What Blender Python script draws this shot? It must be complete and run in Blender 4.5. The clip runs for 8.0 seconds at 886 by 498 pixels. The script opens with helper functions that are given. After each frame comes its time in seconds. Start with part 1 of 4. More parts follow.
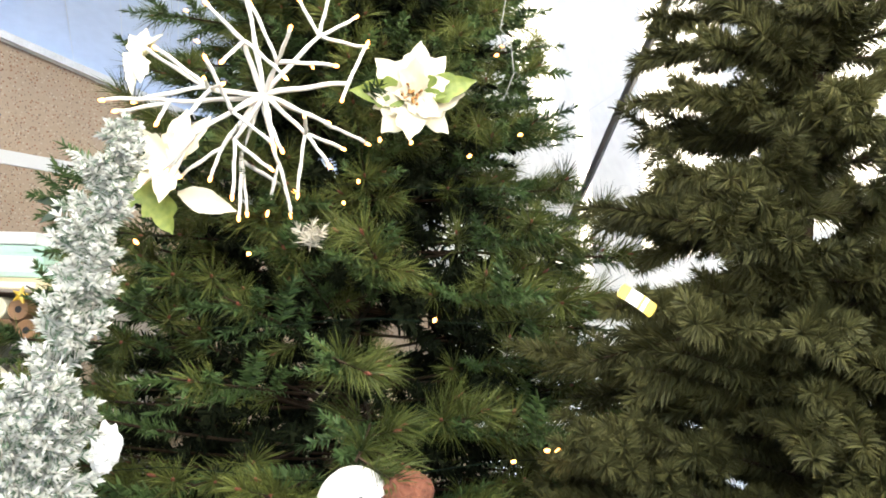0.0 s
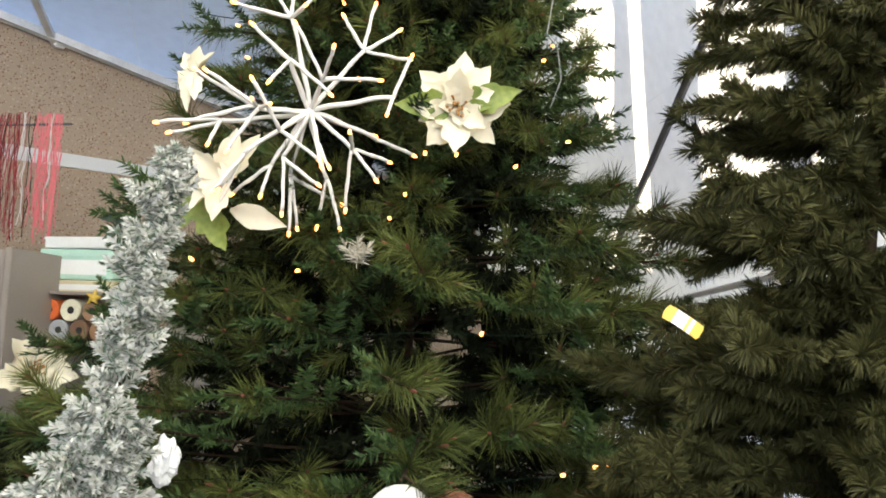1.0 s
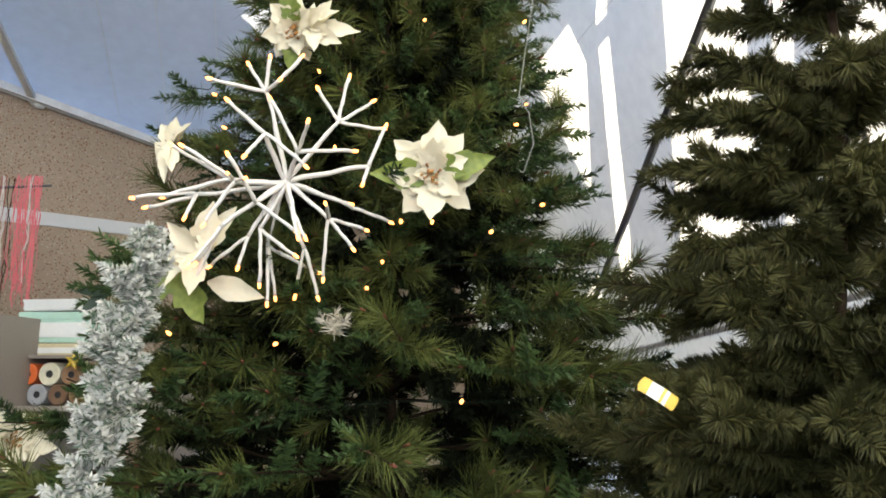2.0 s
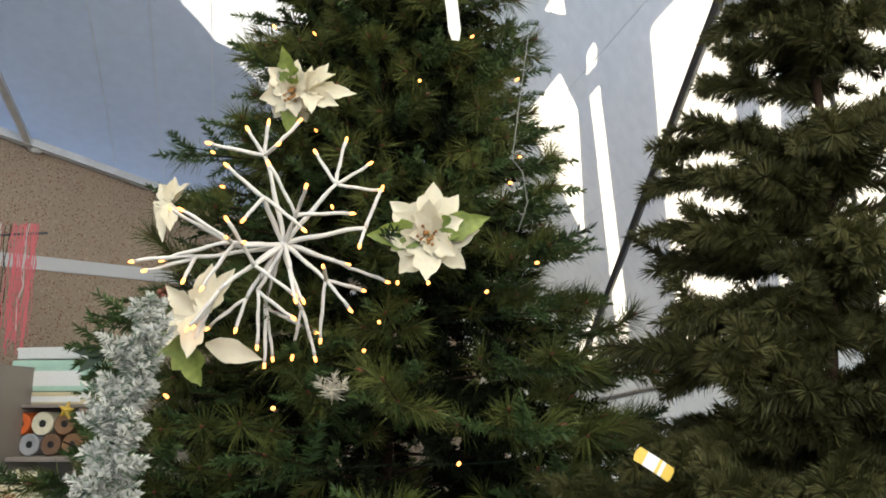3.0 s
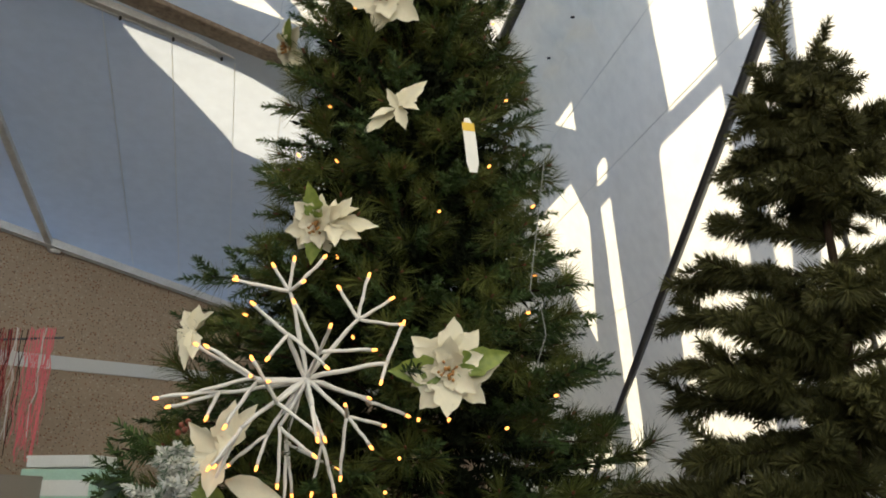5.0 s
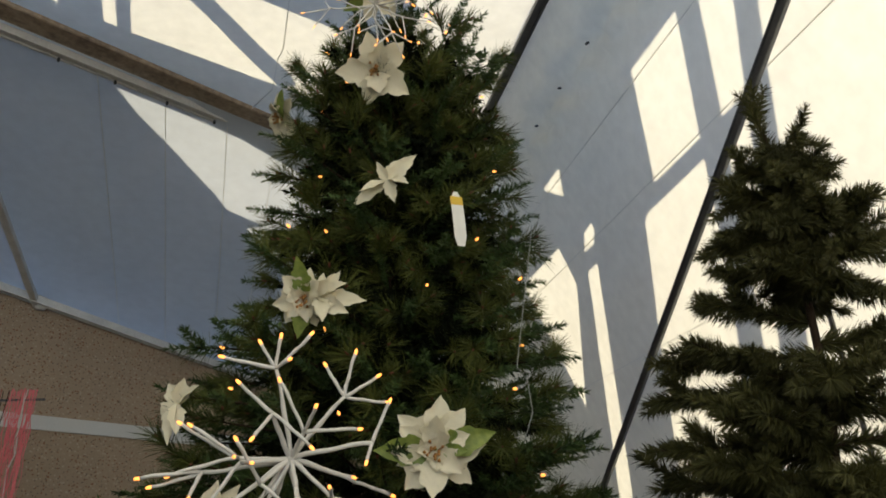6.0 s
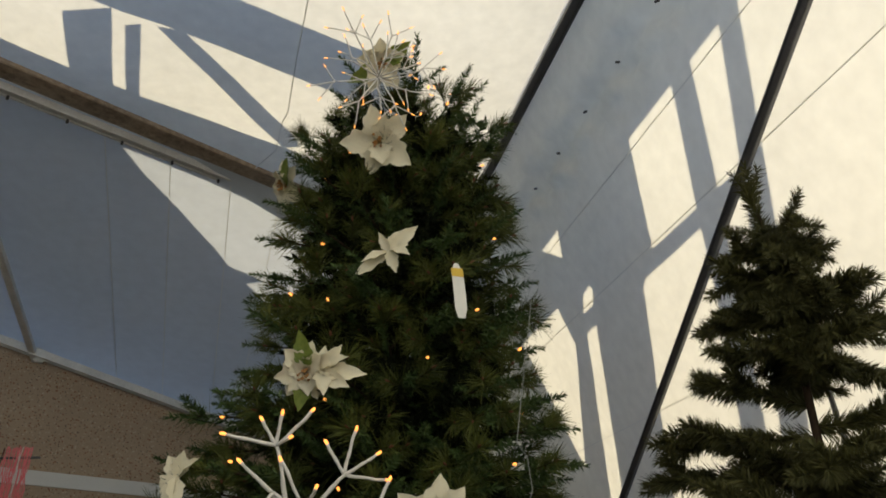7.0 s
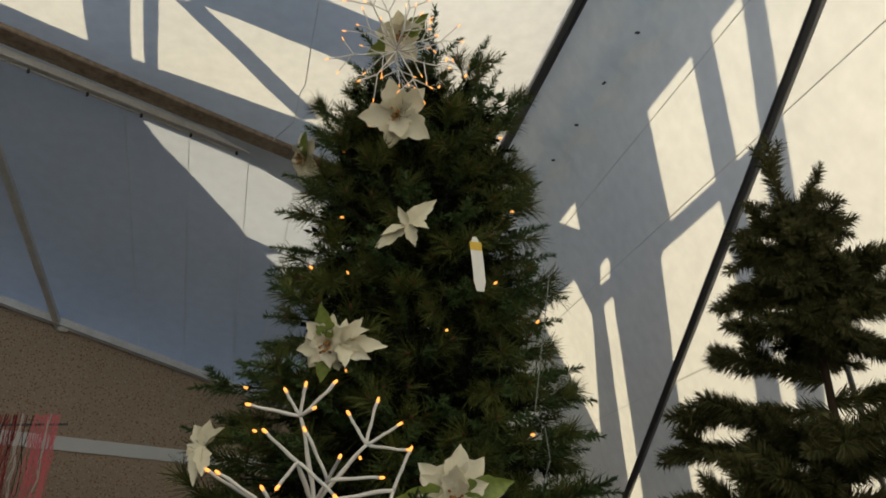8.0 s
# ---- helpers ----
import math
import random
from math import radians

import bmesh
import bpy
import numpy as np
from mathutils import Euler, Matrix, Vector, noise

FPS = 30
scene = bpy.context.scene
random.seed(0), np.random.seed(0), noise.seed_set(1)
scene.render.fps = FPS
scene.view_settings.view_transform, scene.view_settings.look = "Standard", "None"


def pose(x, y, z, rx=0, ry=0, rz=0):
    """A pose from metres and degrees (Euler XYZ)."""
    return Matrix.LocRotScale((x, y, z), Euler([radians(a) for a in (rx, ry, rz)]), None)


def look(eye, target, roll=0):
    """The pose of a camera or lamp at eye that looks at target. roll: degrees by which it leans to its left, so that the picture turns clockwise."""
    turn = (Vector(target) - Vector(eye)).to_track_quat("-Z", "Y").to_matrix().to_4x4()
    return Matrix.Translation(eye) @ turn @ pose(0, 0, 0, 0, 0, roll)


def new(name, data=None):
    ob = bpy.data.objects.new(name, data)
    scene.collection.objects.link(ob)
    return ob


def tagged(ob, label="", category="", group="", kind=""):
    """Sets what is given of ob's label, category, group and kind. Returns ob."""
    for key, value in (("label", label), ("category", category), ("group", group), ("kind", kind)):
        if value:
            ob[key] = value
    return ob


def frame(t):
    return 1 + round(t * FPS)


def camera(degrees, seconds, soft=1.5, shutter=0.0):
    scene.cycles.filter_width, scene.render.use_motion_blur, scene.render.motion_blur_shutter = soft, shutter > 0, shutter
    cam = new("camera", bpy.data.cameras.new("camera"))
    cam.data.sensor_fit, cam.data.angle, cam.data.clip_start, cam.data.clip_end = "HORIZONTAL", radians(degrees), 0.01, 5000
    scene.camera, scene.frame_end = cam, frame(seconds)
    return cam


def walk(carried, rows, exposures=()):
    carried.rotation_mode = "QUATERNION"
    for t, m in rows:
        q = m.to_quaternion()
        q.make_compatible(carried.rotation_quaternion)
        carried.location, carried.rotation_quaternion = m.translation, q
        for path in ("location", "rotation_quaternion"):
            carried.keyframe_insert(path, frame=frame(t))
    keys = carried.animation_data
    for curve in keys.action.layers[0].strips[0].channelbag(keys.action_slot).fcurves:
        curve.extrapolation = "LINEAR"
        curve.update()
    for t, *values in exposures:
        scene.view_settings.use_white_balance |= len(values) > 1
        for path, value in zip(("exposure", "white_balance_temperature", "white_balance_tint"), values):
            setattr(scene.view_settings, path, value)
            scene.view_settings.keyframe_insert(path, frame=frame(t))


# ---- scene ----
cam = camera(61.7, 8.0, soft=1.8)
PATH = [
    (0, (0.098, -0.056, 1.352), (-0.005, 1.923, 1.624), 2.0),
    (0.5, (0.137, -0.059, 1.369), (-0.054, 1.911, 1.651), 1.6),
    (1, (0.131, -0.059, 1.407), (-0.139, 1.909, 1.64), 1.8),
    (1.5, (0.14, -0.062, 1.436), (-0.124, 1.897, 1.743), 1.3),
    (2, (0.15, -0.075, 1.463), (-0.081, 1.882, 1.804), 0.1),
    (3.5, (0.149, -0.125, 1.547), (-0.064, 1.803, 2.034), -0.3),
    (4, (0.139, -0.143, 1.573), (-0.081, 1.77, 2.112), -0.3),
    (4.5, (0.126, -0.16, 1.6), (-0.109, 1.738, 2.183), -0.1),
    (6, (0.135, -0.206, 1.682), (-0.057, 1.629, 2.455), 0.2),
    (6.5, (0.139, -0.235, 1.712), (-0.046, 1.578, 2.536), 0.2),
    (7, (0.134, -0.265, 1.744), (-0.05, 1.521, 2.625), 0.6),
    (7.5, (0.129, -0.274, 1.747), (-0.067, 1.516, 2.616), 0.4),
    (8, (0.125, -0.289, 1.75), (-0.102, 1.528, 2.554), 1.1),
]
EXPOSURES = [(0, 2.7, 6050, 12), (0.5, 2.25, 6050, 12), (1.0, 1.93, 6050, 12), (2.0, 1.66, 5950, 12), (3.5, 1.2, 6150, 11), (4.5, 0.95, 6350, 10), (6.0, 0.18, 6350, 8), (7.0, -0.06, 6500, 8), (8.0, -0.2, 6500, 8)]
walk(cam, [(t, look(eye, target, roll)) for t, eye, target, roll in PATH], EXPOSURES)

# ---- world and sun ----
SUN = Vector((0.40, 0.52, 0.756)).normalized()      # towards the sun
world = bpy.data.worlds.new("sky")
scene.world = world
world.use_nodes = True
wt = world.node_tree
sky = wt.nodes.new("ShaderNodeTexSky")
sky.sky_type = "NISHITA"
sky.sun_disc = False
sky.sun_elevation = math.asin(SUN.z)
sky.sun_rotation = math.atan2(SUN.x, SUN.y)
bg = wt.nodes["Background"]
bg.inputs["Strength"].default_value = 0.15
wt.links.new(sky.outputs[0], bg.inputs["Color"])
sun_data = bpy.data.lights.new("sun", "SUN")
sun_data.energy, sun_data.angle, sun_data.color = 5.0, radians(0.5), (1.0, 0.855, 0.62)
sun = new("sun", sun_data)
sun.matrix_world = look(SUN * 30, (0, 0, 0))

# unseen fill lamp added behind the camera to brighten flowers and branches
front_fill = bpy.data.lights.new("entrance_fill", "AREA")
front_fill.shape, front_fill.size, front_fill.size_y = "RECTANGLE", 3.2, 1.8
front_fill.energy, front_fill.color = 42.0, (1.0, 0.95, 0.87)
entrance = new("entrance_fill", front_fill)
entrance.matrix_world = look((0.9, -2.37, 2.8), (0.2, 2.0, 2.1))

# ---- materials ----
def mat(name, color, rough=0.6, metal=0.0, vary=0.15, scale=8.0, fine=90.0, bump=0.0, bump_scale=60.0,
        island=0.0, dark=None, translucent=0.0, emit=0.0, spec=0.5):
    """A principled material with variation at two scales, relief and variation from piece to piece."""
    m = bpy.data.materials.new(name)
    m.use_nodes = True
    nt = m.node_tree
    L = nt.links.new
    b = nt.nodes["Principled BSDF"]
    b.inputs["Roughness"].default_value = rough
    b.inputs["Metallic"].default_value = metal
    b.inputs["Specular IOR Level"].default_value = spec
    tc = nt.nodes.new("ShaderNodeTexCoord")
    n1 = nt.nodes.new("ShaderNodeTexNoise")
    n1.inputs["Scale"].default_value = scale
    n1.inputs["Detail"].default_value = 4
    n2 = nt.nodes.new("ShaderNodeTexNoise")
    n2.inputs["Scale"].default_value = fine
    L(tc.outputs["Object"], n1.inputs["Vector"])
    L(tc.outputs["Object"], n2.inputs["Vector"])
    add = nt.nodes.new("ShaderNodeMath")
    add.operation = "ADD"
    L(n1.outputs["Fac"], add.inputs[0])
    L(n2.outputs["Fac"], add.inputs[1])
    last = add
    if island:
        geo = nt.nodes.new("ShaderNodeNewGeometry")
        info = nt.nodes.new("ShaderNodeObjectInfo")
        s = nt.nodes.new("ShaderNodeMath")
        s.operation = "MULTIPLY_ADD"
        s.inputs[1].default_value = island
        L(geo.outputs["Random Per Island"], s.inputs[0])
        L(add.outputs[0], s.inputs[2])
        s2 = nt.nodes.new("ShaderNodeMath")
        s2.operation = "MULTIPLY_ADD"
        s2.inputs[1].default_value = island
        L(info.outputs["Random"], s2.inputs[0])
        L(s.outputs[0], s2.inputs[2])
        last = s2
    mr = nt.nodes.new("ShaderNodeMapRange")
    mr.inputs["From Min"].default_value = 0.6
    mr.inputs["From Max"].default_value = 1.4 + 2 * island
    L(last.outputs[0], mr.inputs["Value"])
    mix = nt.nodes.new("ShaderNodeMix")
    mix.data_type = "RGBA"
    c = Vector(color)
    lo = Vector(dark) if dark else c * (1 - vary)
    hi = c * (1 + vary) if not dark else c
    mix.inputs["A"].default_value = (*lo, 1)
    mix.inputs["B"].default_value = (*[min(v, 0.95) for v in hi], 1)
    L(mr.outputs[0], mix.inputs["Factor"])
    L(mix.outputs["Result"], b.inputs["Base Color"])
    if bump:
        nb = nt.nodes.new("ShaderNodeTexNoise")
        nb.inputs["Scale"].default_value = bump_scale
        nb.inputs["Detail"].default_value = 5
        L(tc.outputs["Object"], nb.inputs["Vector"])
        bp = nt.nodes.new("ShaderNodeBump")
        bp.inputs["Strength"].default_value = bump
        bp.inputs["Distance"].default_value = 0.01
        L(nb.outputs["Fac"], bp.inputs["Height"])
        L(bp.outputs[0], b.inputs["Normal"])
    if emit:
        b.inputs["Emission Color"].default_value = (*color, 1)
        b.inputs["Emission Strength"].default_value = emit
    if translucent:
        tr = nt.nodes.new("ShaderNodeBsdfTranslucent")
        L(mix.outputs["Result"], tr.inputs["Color"])
        ms = nt.nodes.new("ShaderNodeMixShader")
        ms.inputs["Fac"].default_value = translucent
        L(b.outputs[0], ms.inputs[1])
        L(tr.outputs[0], ms.inputs[2])
        L(ms.outputs[0], nt.nodes["Material Output"].inputs["Surface"])
    return m


def pebble_material():
    """Washed-aggregate render: beige ground with rust and grey chips."""
    m = mat("pebble_render", (0.375, 0.285, 0.20), 0.85, vary=0.10, scale=3, fine=60, bump=0.6, bump_scale=120)
    nt = m.node_tree
    b = nt.nodes["Principled BSDF"]
    base = b.inputs["Base Color"].links[0].from_socket
    tc = nt.nodes.new("ShaderNodeTexCoord")
    for scale, size, color in ((40, 0.22, (0.24, 0.10, 0.045)), (47, 0.20, (0.14, 0.10, 0.07)), (38, 0.22, (0.48, 0.40, 0.30))):
        v = nt.nodes.new("ShaderNodeTexVoronoi")
        v.inputs["Scale"].default_value = scale
        nt.links.new(tc.outputs["Object"], v.inputs["Vector"])
        lt = nt.nodes.new("ShaderNodeMath")
        lt.operation = "LESS_THAN"
        lt.inputs[1].default_value = size
        nt.links.new(v.outputs["Distance"], lt.inputs[0])
        mx = nt.nodes.new("ShaderNodeMix")
        mx.data_type = "RGBA"
        nt.links.new(lt.outputs[0], mx.inputs["Factor"])
        nt.links.new(base, mx.inputs["A"])
        mx.inputs["B"].default_value = (*color, 1)
        base = mx.outputs["Result"]
    nt.links.new(base, b.inputs["Base Color"])
    return m


M_SHEET = mat("tent_sheet", (0.83, 0.82, 0.75), 0.5, vary=0.08, scale=1.6, fine=17, translucent=0.68, bump=0.16, bump_scale=7)
# same white sheet, with the blue of its skylit shade put into the colour
M_LEAN = mat("shade_blue_tent_sheet", (0.63, 0.68, 0.745), 0.5, vary=0.07, scale=1.2, fine=14, translucent=0.5, bump=0.12, bump_scale=7)
M_BACK = mat("back_sheet", (0.62, 0.61, 0.58), 0.6, vary=0.06, scale=1.2, fine=14, translucent=0.25)
M_FLOOR = mat("concrete_floor", (0.07, 0.067, 0.063), 0.8, vary=0.2, scale=2, fine=40, bump=0.3)
M_PEBBLE = pebble_material()
M_STRIP = mat("painted_strip", (0.62, 0.62, 0.60), 0.55, vary=0.06, scale=4)
M_ALU = mat("aluminium_rail", (0.62, 0.62, 0.60), 0.42, metal=0.45, vary=0.15, scale=10, bump=0.05)
M_DARKRAIL = mat("dark_grey_rail", (0.09, 0.09, 0.095), 0.45, metal=0.3, vary=0.2, scale=10)
M_SEAM = mat("sheet_seam", (0.74, 0.74, 0.70), 0.6, vary=0.05, translucent=0.66)
M_TIMBER = mat("brown_timber", (0.44, 0.34, 0.24), 0.75, dark=(0.14, 0.095, 0.06), scale=2.6, fine=34, bump=0.3)
M_BOARD = mat("outside_board", (0.35, 0.33, 0.30), 0.8, vary=0.15)
M_HOOK = mat("black_hook", (0.02, 0.02, 0.02), 0.4)


# ---- mesh helpers ----
def link_mesh(name, verts, faces, materials, parent=None, smooth=False, idx=None):
    me = bpy.data.meshes.new(name)
    me.from_pydata([tuple(v) for v in verts], [], [tuple(f) for f in faces])
    for m in materials if isinstance(materials, (list, tuple)) else [materials]:
        me.materials.append(m)
    if idx is not None:
        me.polygons.foreach_set("material_index", idx)
    if smooth:
        me.polygons.foreach_set("use_smooth", [True] * len(me.polygons))
    me.update()
    ob = new(name, me)
    ob.parent = parent
    return ob


def part(name, bm, material, parent, label="", smooth=False):
    me = bpy.data.meshes.new(name)
    bm.normal_update()
    bm.to_mesh(me)
    bm.free()
    me.materials.append(material)
    if smooth:
        me.polygons.foreach_set("use_smooth", [True] * len(me.polygons))
    ob = new(name, me)
    ob.parent = parent
    return tagged(ob, label=label)


def thing(name, at, label, category, group="", m=None):
    ob = new(name)
    ob.empty_display_size = 0.05
    ob.matrix_world = m if m is not None else Matrix.Translation(at)
    return tagged(ob, label=label, category=category, group=group)


def box_bm(size, at=(0, 0, 0), bevel=0.0, m=None):
    bm = bmesh.new()
    bmesh.ops.create_cube(bm, size=1.0)
    bmesh.ops.transform(bm, matrix=Matrix.Translation(at) @ Matrix.Diagonal((*size, 1)), verts=bm.verts)
    if bevel:
        bmesh.ops.bevel(bm, geom=list(bm.edges), offset=bevel, segments=2, affect="EDGES")
    if m is not None:
        bmesh.ops.transform(bm, matrix=m, verts=bm.verts)
    return bm


def tube_data(points, radii, sides=8):
    """Verts and faces of a tube along points."""
    pts = [Vector(p) for p in points]
    verts, faces = [], []
    up = Vector((0.31, 0.52, 0.79))
    for i, p in enumerate(pts):
        d = (pts[min(i + 1, len(pts) - 1)] - pts[max(i - 1, 0)]).normalized()
        a = d.cross(up).normalized()
        b = d.cross(a)
        r = radii[i] if isinstance(radii, (list, tuple)) else radii
        for k in range(sides):
            t = 2 * math.pi * k / sides
            verts.append(p + a * (r * math.cos(t)) + b * (r * math.sin(t)))
    for i in range(len(pts) - 1):
        for k in range(sides):
            k2 = (k + 1) % sides
            faces.append((i * sides + k, i * sides + k2, (i + 1) * sides + k2, (i + 1) * sides + k))
    faces.append(tuple(range(sides))[::-1])
    faces.append(tuple((len(pts) - 1) * sides + k for k in range(sides)))
    return verts, faces


def bar_m(a, b, up=(0, 0, 1)):
    """Pose with x along a to b, at a."""
    a, b = Vector(a), Vector(b)
    x = (b - a).normalized()
    y = Vector(up).cross(x).normalized()
    z = x.cross(y)
    m = Matrix((x, y, z)).transposed().to_4x4()
    m.translation = a
    return m


def beam(name, a, b, w, h, material, up=(0, 0, 1), bevel=0.004, profile=False):
    """A beam from a to b, w wide and h high; profile cuts two grooves along it."""
    length = (Vector(b) - Vector(a)).length
    bm = box_bm((length, w, h), (length / 2, 0, 0), bevel)
    if profile:
        for s in (-1, 1):
            extra = box_bm((length, w * 0.35, h * 0.30), (length / 2, s * w * 0.5, -h * 0.5), 0.002)
            me = bpy.data.meshes.new("tmp")
            extra.to_mesh(me)
            extra.free()
            bm.from_mesh(me)
            bpy.data.meshes.remove(me)
    ob = part(name, bm, material, None)
    ob.matrix_world = bar_m(a, b, up)
    return ob


# ---- planes of the place ----
R_D, R_P = Vector((-0.309, 0.951, 0)), Vector((0.951, 0.309, 0))
W_0, W_D, W_N = Vector((-3.245, 4.5, 0)), Vector((0.7071, 0.7071, 0)), Vector((0.7071, -0.7071, 0))
A_0, L_U, L_V = Vector((-3.430, 4.315, 3.425)), Vector((0.695, 0.695, -0.181)), Vector((0.718, -0.666, 0.201))
B_0, U_U, U_V = Vector((-2.150, 2.204, 3.900)), Vector((0.660, 0.751, 0)), Vector((0.751, -0.660, 0.028))
R_N = R_D.cross((Vector((0, 0, 1)) - 0.45 * R_P)).normalized()
if R_N.dot(R_P) < 0:
    R_N = -R_N


L_IN = L_U.cross(L_V).normalized()
if L_IN.z > 0:
    L_IN = -L_IN


def on_side(u, z):
    return R_P * (1.44 - 0.45 * (z - 3.05)) + R_D * u + Vector((0, 0, z))


def on_wall(s, z):
    return W_0 + W_D * s + Vector((0, 0, z))


def on_lean(u, v):
    return A_0 + L_U * u + L_V * v


def on_roof(u, v):
    return B_0 + U_U * u + U_V * v


def sheet(name, c00, c10, c11, c01, nu, nv, material, label, wrinkle=0.012, dents=()):
    """A slightly slack fabric sheet between four corners, 3 mm thick."""
    c = [Vector(p) for p in (c00, c10, c11, c01)]
    n = (c[1] - c[0]).cross(c[3] - c[0]).normalized()
    verts, faces = [], []
    for j in range(nv + 1):
        for i in range(nu + 1):
            a, b = i / nu, j / nv
            p = (c[0] * (1 - a) + c[1] * a) * (1 - b) + (c[3] * (1 - a) + c[2] * a) * b
            edge = min(1, 8 * min(a, 1 - a, b, 1 - b))
            p = p + n * (wrinkle * edge * (noise.noise(p * 1.3) + 0.4 * noise.noise(p * 4.1)))
            for q in dents:
                r = (p - q).length
                if r < 0.4:
                    p = p + R_N * (0.040 * math.exp(-(r / 0.09) ** 2) + 0.022 * math.exp(-(r / 0.2) ** 2) * math.sin(9 * math.atan2(p.z - q.z, (p - q).dot(R_D))))
            verts.append(p)
    k = nu + 1
    for j in range(nv):
        for i in range(nu):
            faces.append((j * k + i, j * k + i + 1, (j + 1) * k + i + 1, (j + 1) * k + i))
    ob = link_mesh(name, verts, faces, material, smooth=True)
    return tagged(ob, label, "wall", kind="structure")


# ---- structure ----
floor = part("floor", box_bm((16, 20, 0.1), (-1.5, 2, -0.05)), M_FLOOR, None)
tagged(floor, "grey concrete floor", "floor", kind="structure")

M_PAVING = mat("outdoor_paving", (0.45, 0.44, 0.42), 0.85, vary=0.15, scale=0.5, fine=9)
ground = part("ground", box_bm((600, 600, 0.05), (0, 0, -0.16)), M_PAVING, None)
tagged(ground, "pale paving around the tent", "ground", kind="structure")

# aggregate wall whose top follows the sloping rail
zt = lambda s: 3.385 - 0.183 * s
vs = []
for off in (0, -0.18):
    for s, z in ((-5, 0), (5.4, 0), (5.4, zt(5.4)), (-5, zt(-5))):
        vs.append(on_wall(s, z) + W_N * off)
wall = link_mesh("wall_north", vs, [(0, 1, 2, 3), (7, 6, 5, 4), (0, 4, 5, 1), (1, 5, 6, 2), (2, 6, 7, 3), (3, 7, 4, 0)], M_PEBBLE)
tagged(wall, "beige washed-aggregate wall with rust chips", "wall", kind="structure")
strip = beam("trim", on_wall(-5, 2.535) + W_N * 0.008, on_wall(5.3, 2.535) + W_N * 0.008, 0.02, 0.095, M_STRIP)
tagged(strip, "pale grey painted strip along the aggregate wall", "trim", kind="structure")

# tent sheets
sheet("wall_east", on_side(-5, 0), on_side(8.2, 0), on_side(8.2, 3.97), on_side(-5, 3.97), 300, 90, M_SHEET, "translucent white tent side sheet, sunlit from outside",
      dents=[on_side(1.418 + 0.3215 * k, 3.643) for k in range(-1, 6)])
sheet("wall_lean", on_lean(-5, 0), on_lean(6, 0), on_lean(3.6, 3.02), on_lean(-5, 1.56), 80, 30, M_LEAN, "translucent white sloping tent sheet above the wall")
sheet("ceiling", on_roof(-6, 0.0), on_roof(2.62, 0.0), on_side(3.95, 3.97), on_side(-5, 3.97), 90, 50, M_SHEET, "translucent white tent roof sheet with sun and shadows")
# back sheet with an open entrance
for c in (((-7.2, -2.4, 0), (-0.8, -2.4, 0), (-0.8, -2.4, 3.9), (-6.2, -2.4, 3.9)), ((2.6, -2.4, 0), (4.1, -2.4, 0), (2.2, -2.4, 3.95), (2.6, -2.4, 3.95)), ((-0.8, -2.4, 3.72), (2.6, -2.4, 3.72), (2.6, -2.4, 3.95), (-0.8, -2.4, 3.95))):
    sheet("wall_south", *c, 20, 12, M_BACK, "white tent back sheet beside the open entrance")
sheet("wall_west", (-7.2, -2.4, 0), on_wall(-5, 0), on_wall(-5, 4.3), (-6.2, -2.4, 3.9), 30, 12, M_BACK, "white tent end sheet")

# rails
rail_a = beam("lower_rail", on_lean(-5, 0.04) + L_IN * 0.03 + W_N * 0.03, on_lean(5, 0.04) + L_IN * 0.03 + W_N * 0.03, 0.05, 0.05, M_ALU, profile=True)
tagged(rail_a, "aluminium rail along the foot of the sloping sheet", "rail", kind="structure")
rail_b = beam("upper_rail", on_roof(-6, 0.02) - Vector((0, 0, 0.05)), on_roof(2.6, 0.02) - Vector((0, 0, 0.05)), 0.045, 0.04, M_ALU, profile=True)
tagged(rail_b, "aluminium rail at the top of the sloping sheet", "rail", kind="structure")
timber = beam("timber_beam", on_roof(-6, 0.125) - Vector((0, 0, 0.017)), on_roof(2.5, 0.105) - Vector((0, 0, 0.017)), 0.125, 0.026, M_TIMBER)
tagged(timber, "weathered brown timber beam beside the roof rail", "beam", kind="structure")
rail_c = beam("corner_rail", on_side(-5, 3.94) - R_N * 0.03, on_side(4.1, 3.94) - R_N * 0.03, 0.035, 0.035, M_DARKRAIL, profile=True)
tagged(rail_c, "dark rail where roof and side sheet meet", "rail", kind="structure")
rail_d = beam("diagonal_rail", on_side(5.2, 1.49) - R_N * 0.035, on_side(0.2, 3.575) - R_N * 0.035, 0.025, 0.025, M_DARKRAIL, up=R_N, profile=True)
tagged(rail_d, "dark diagonal rail across the side sheet", "rail", kind="structure")
rail_e = beam("middle_rail", on_side(5.5, 1.52) - R_N * 0.03, on_side(-3, 2.1) - R_N * 0.03, 0.028, 0.028, M_ALU, up=R_N)
tagged(rail_e, "dark thin rail across the side sheet", "rail", kind="structure")
rail_f = beam("thin_rail", on_side(1.54, 2.78) - R_N * 0.02, on_side(1.90, 1.83) - R_N * 0.02, 0.016, 0.016, M_DARKRAIL, up=R_N)
tagged(rail_f, "thin dark rail on the side sheet", "rail", kind="structure")
rafter = beam("rafter", on_lean(0.27, -0.02) + L_IN * 0.05, on_lean(-0.96, 2.32) + L_IN * 0.05, 0.045, 0.04, M_ALU)
tagged(rafter, "aluminium rafter under the sloping sheet", "rafter", kind="structure")
bracket = part("bracket", box_bm((0.07, 0.05, 0.12), (0, 0, 0), 0.008), M_ALU, None)
bracket.matrix_world = bar_m(on_wall(0.0, 3.36) + W_N * 0.045, on_wall(1, 3.36) + W_N * 0.045)
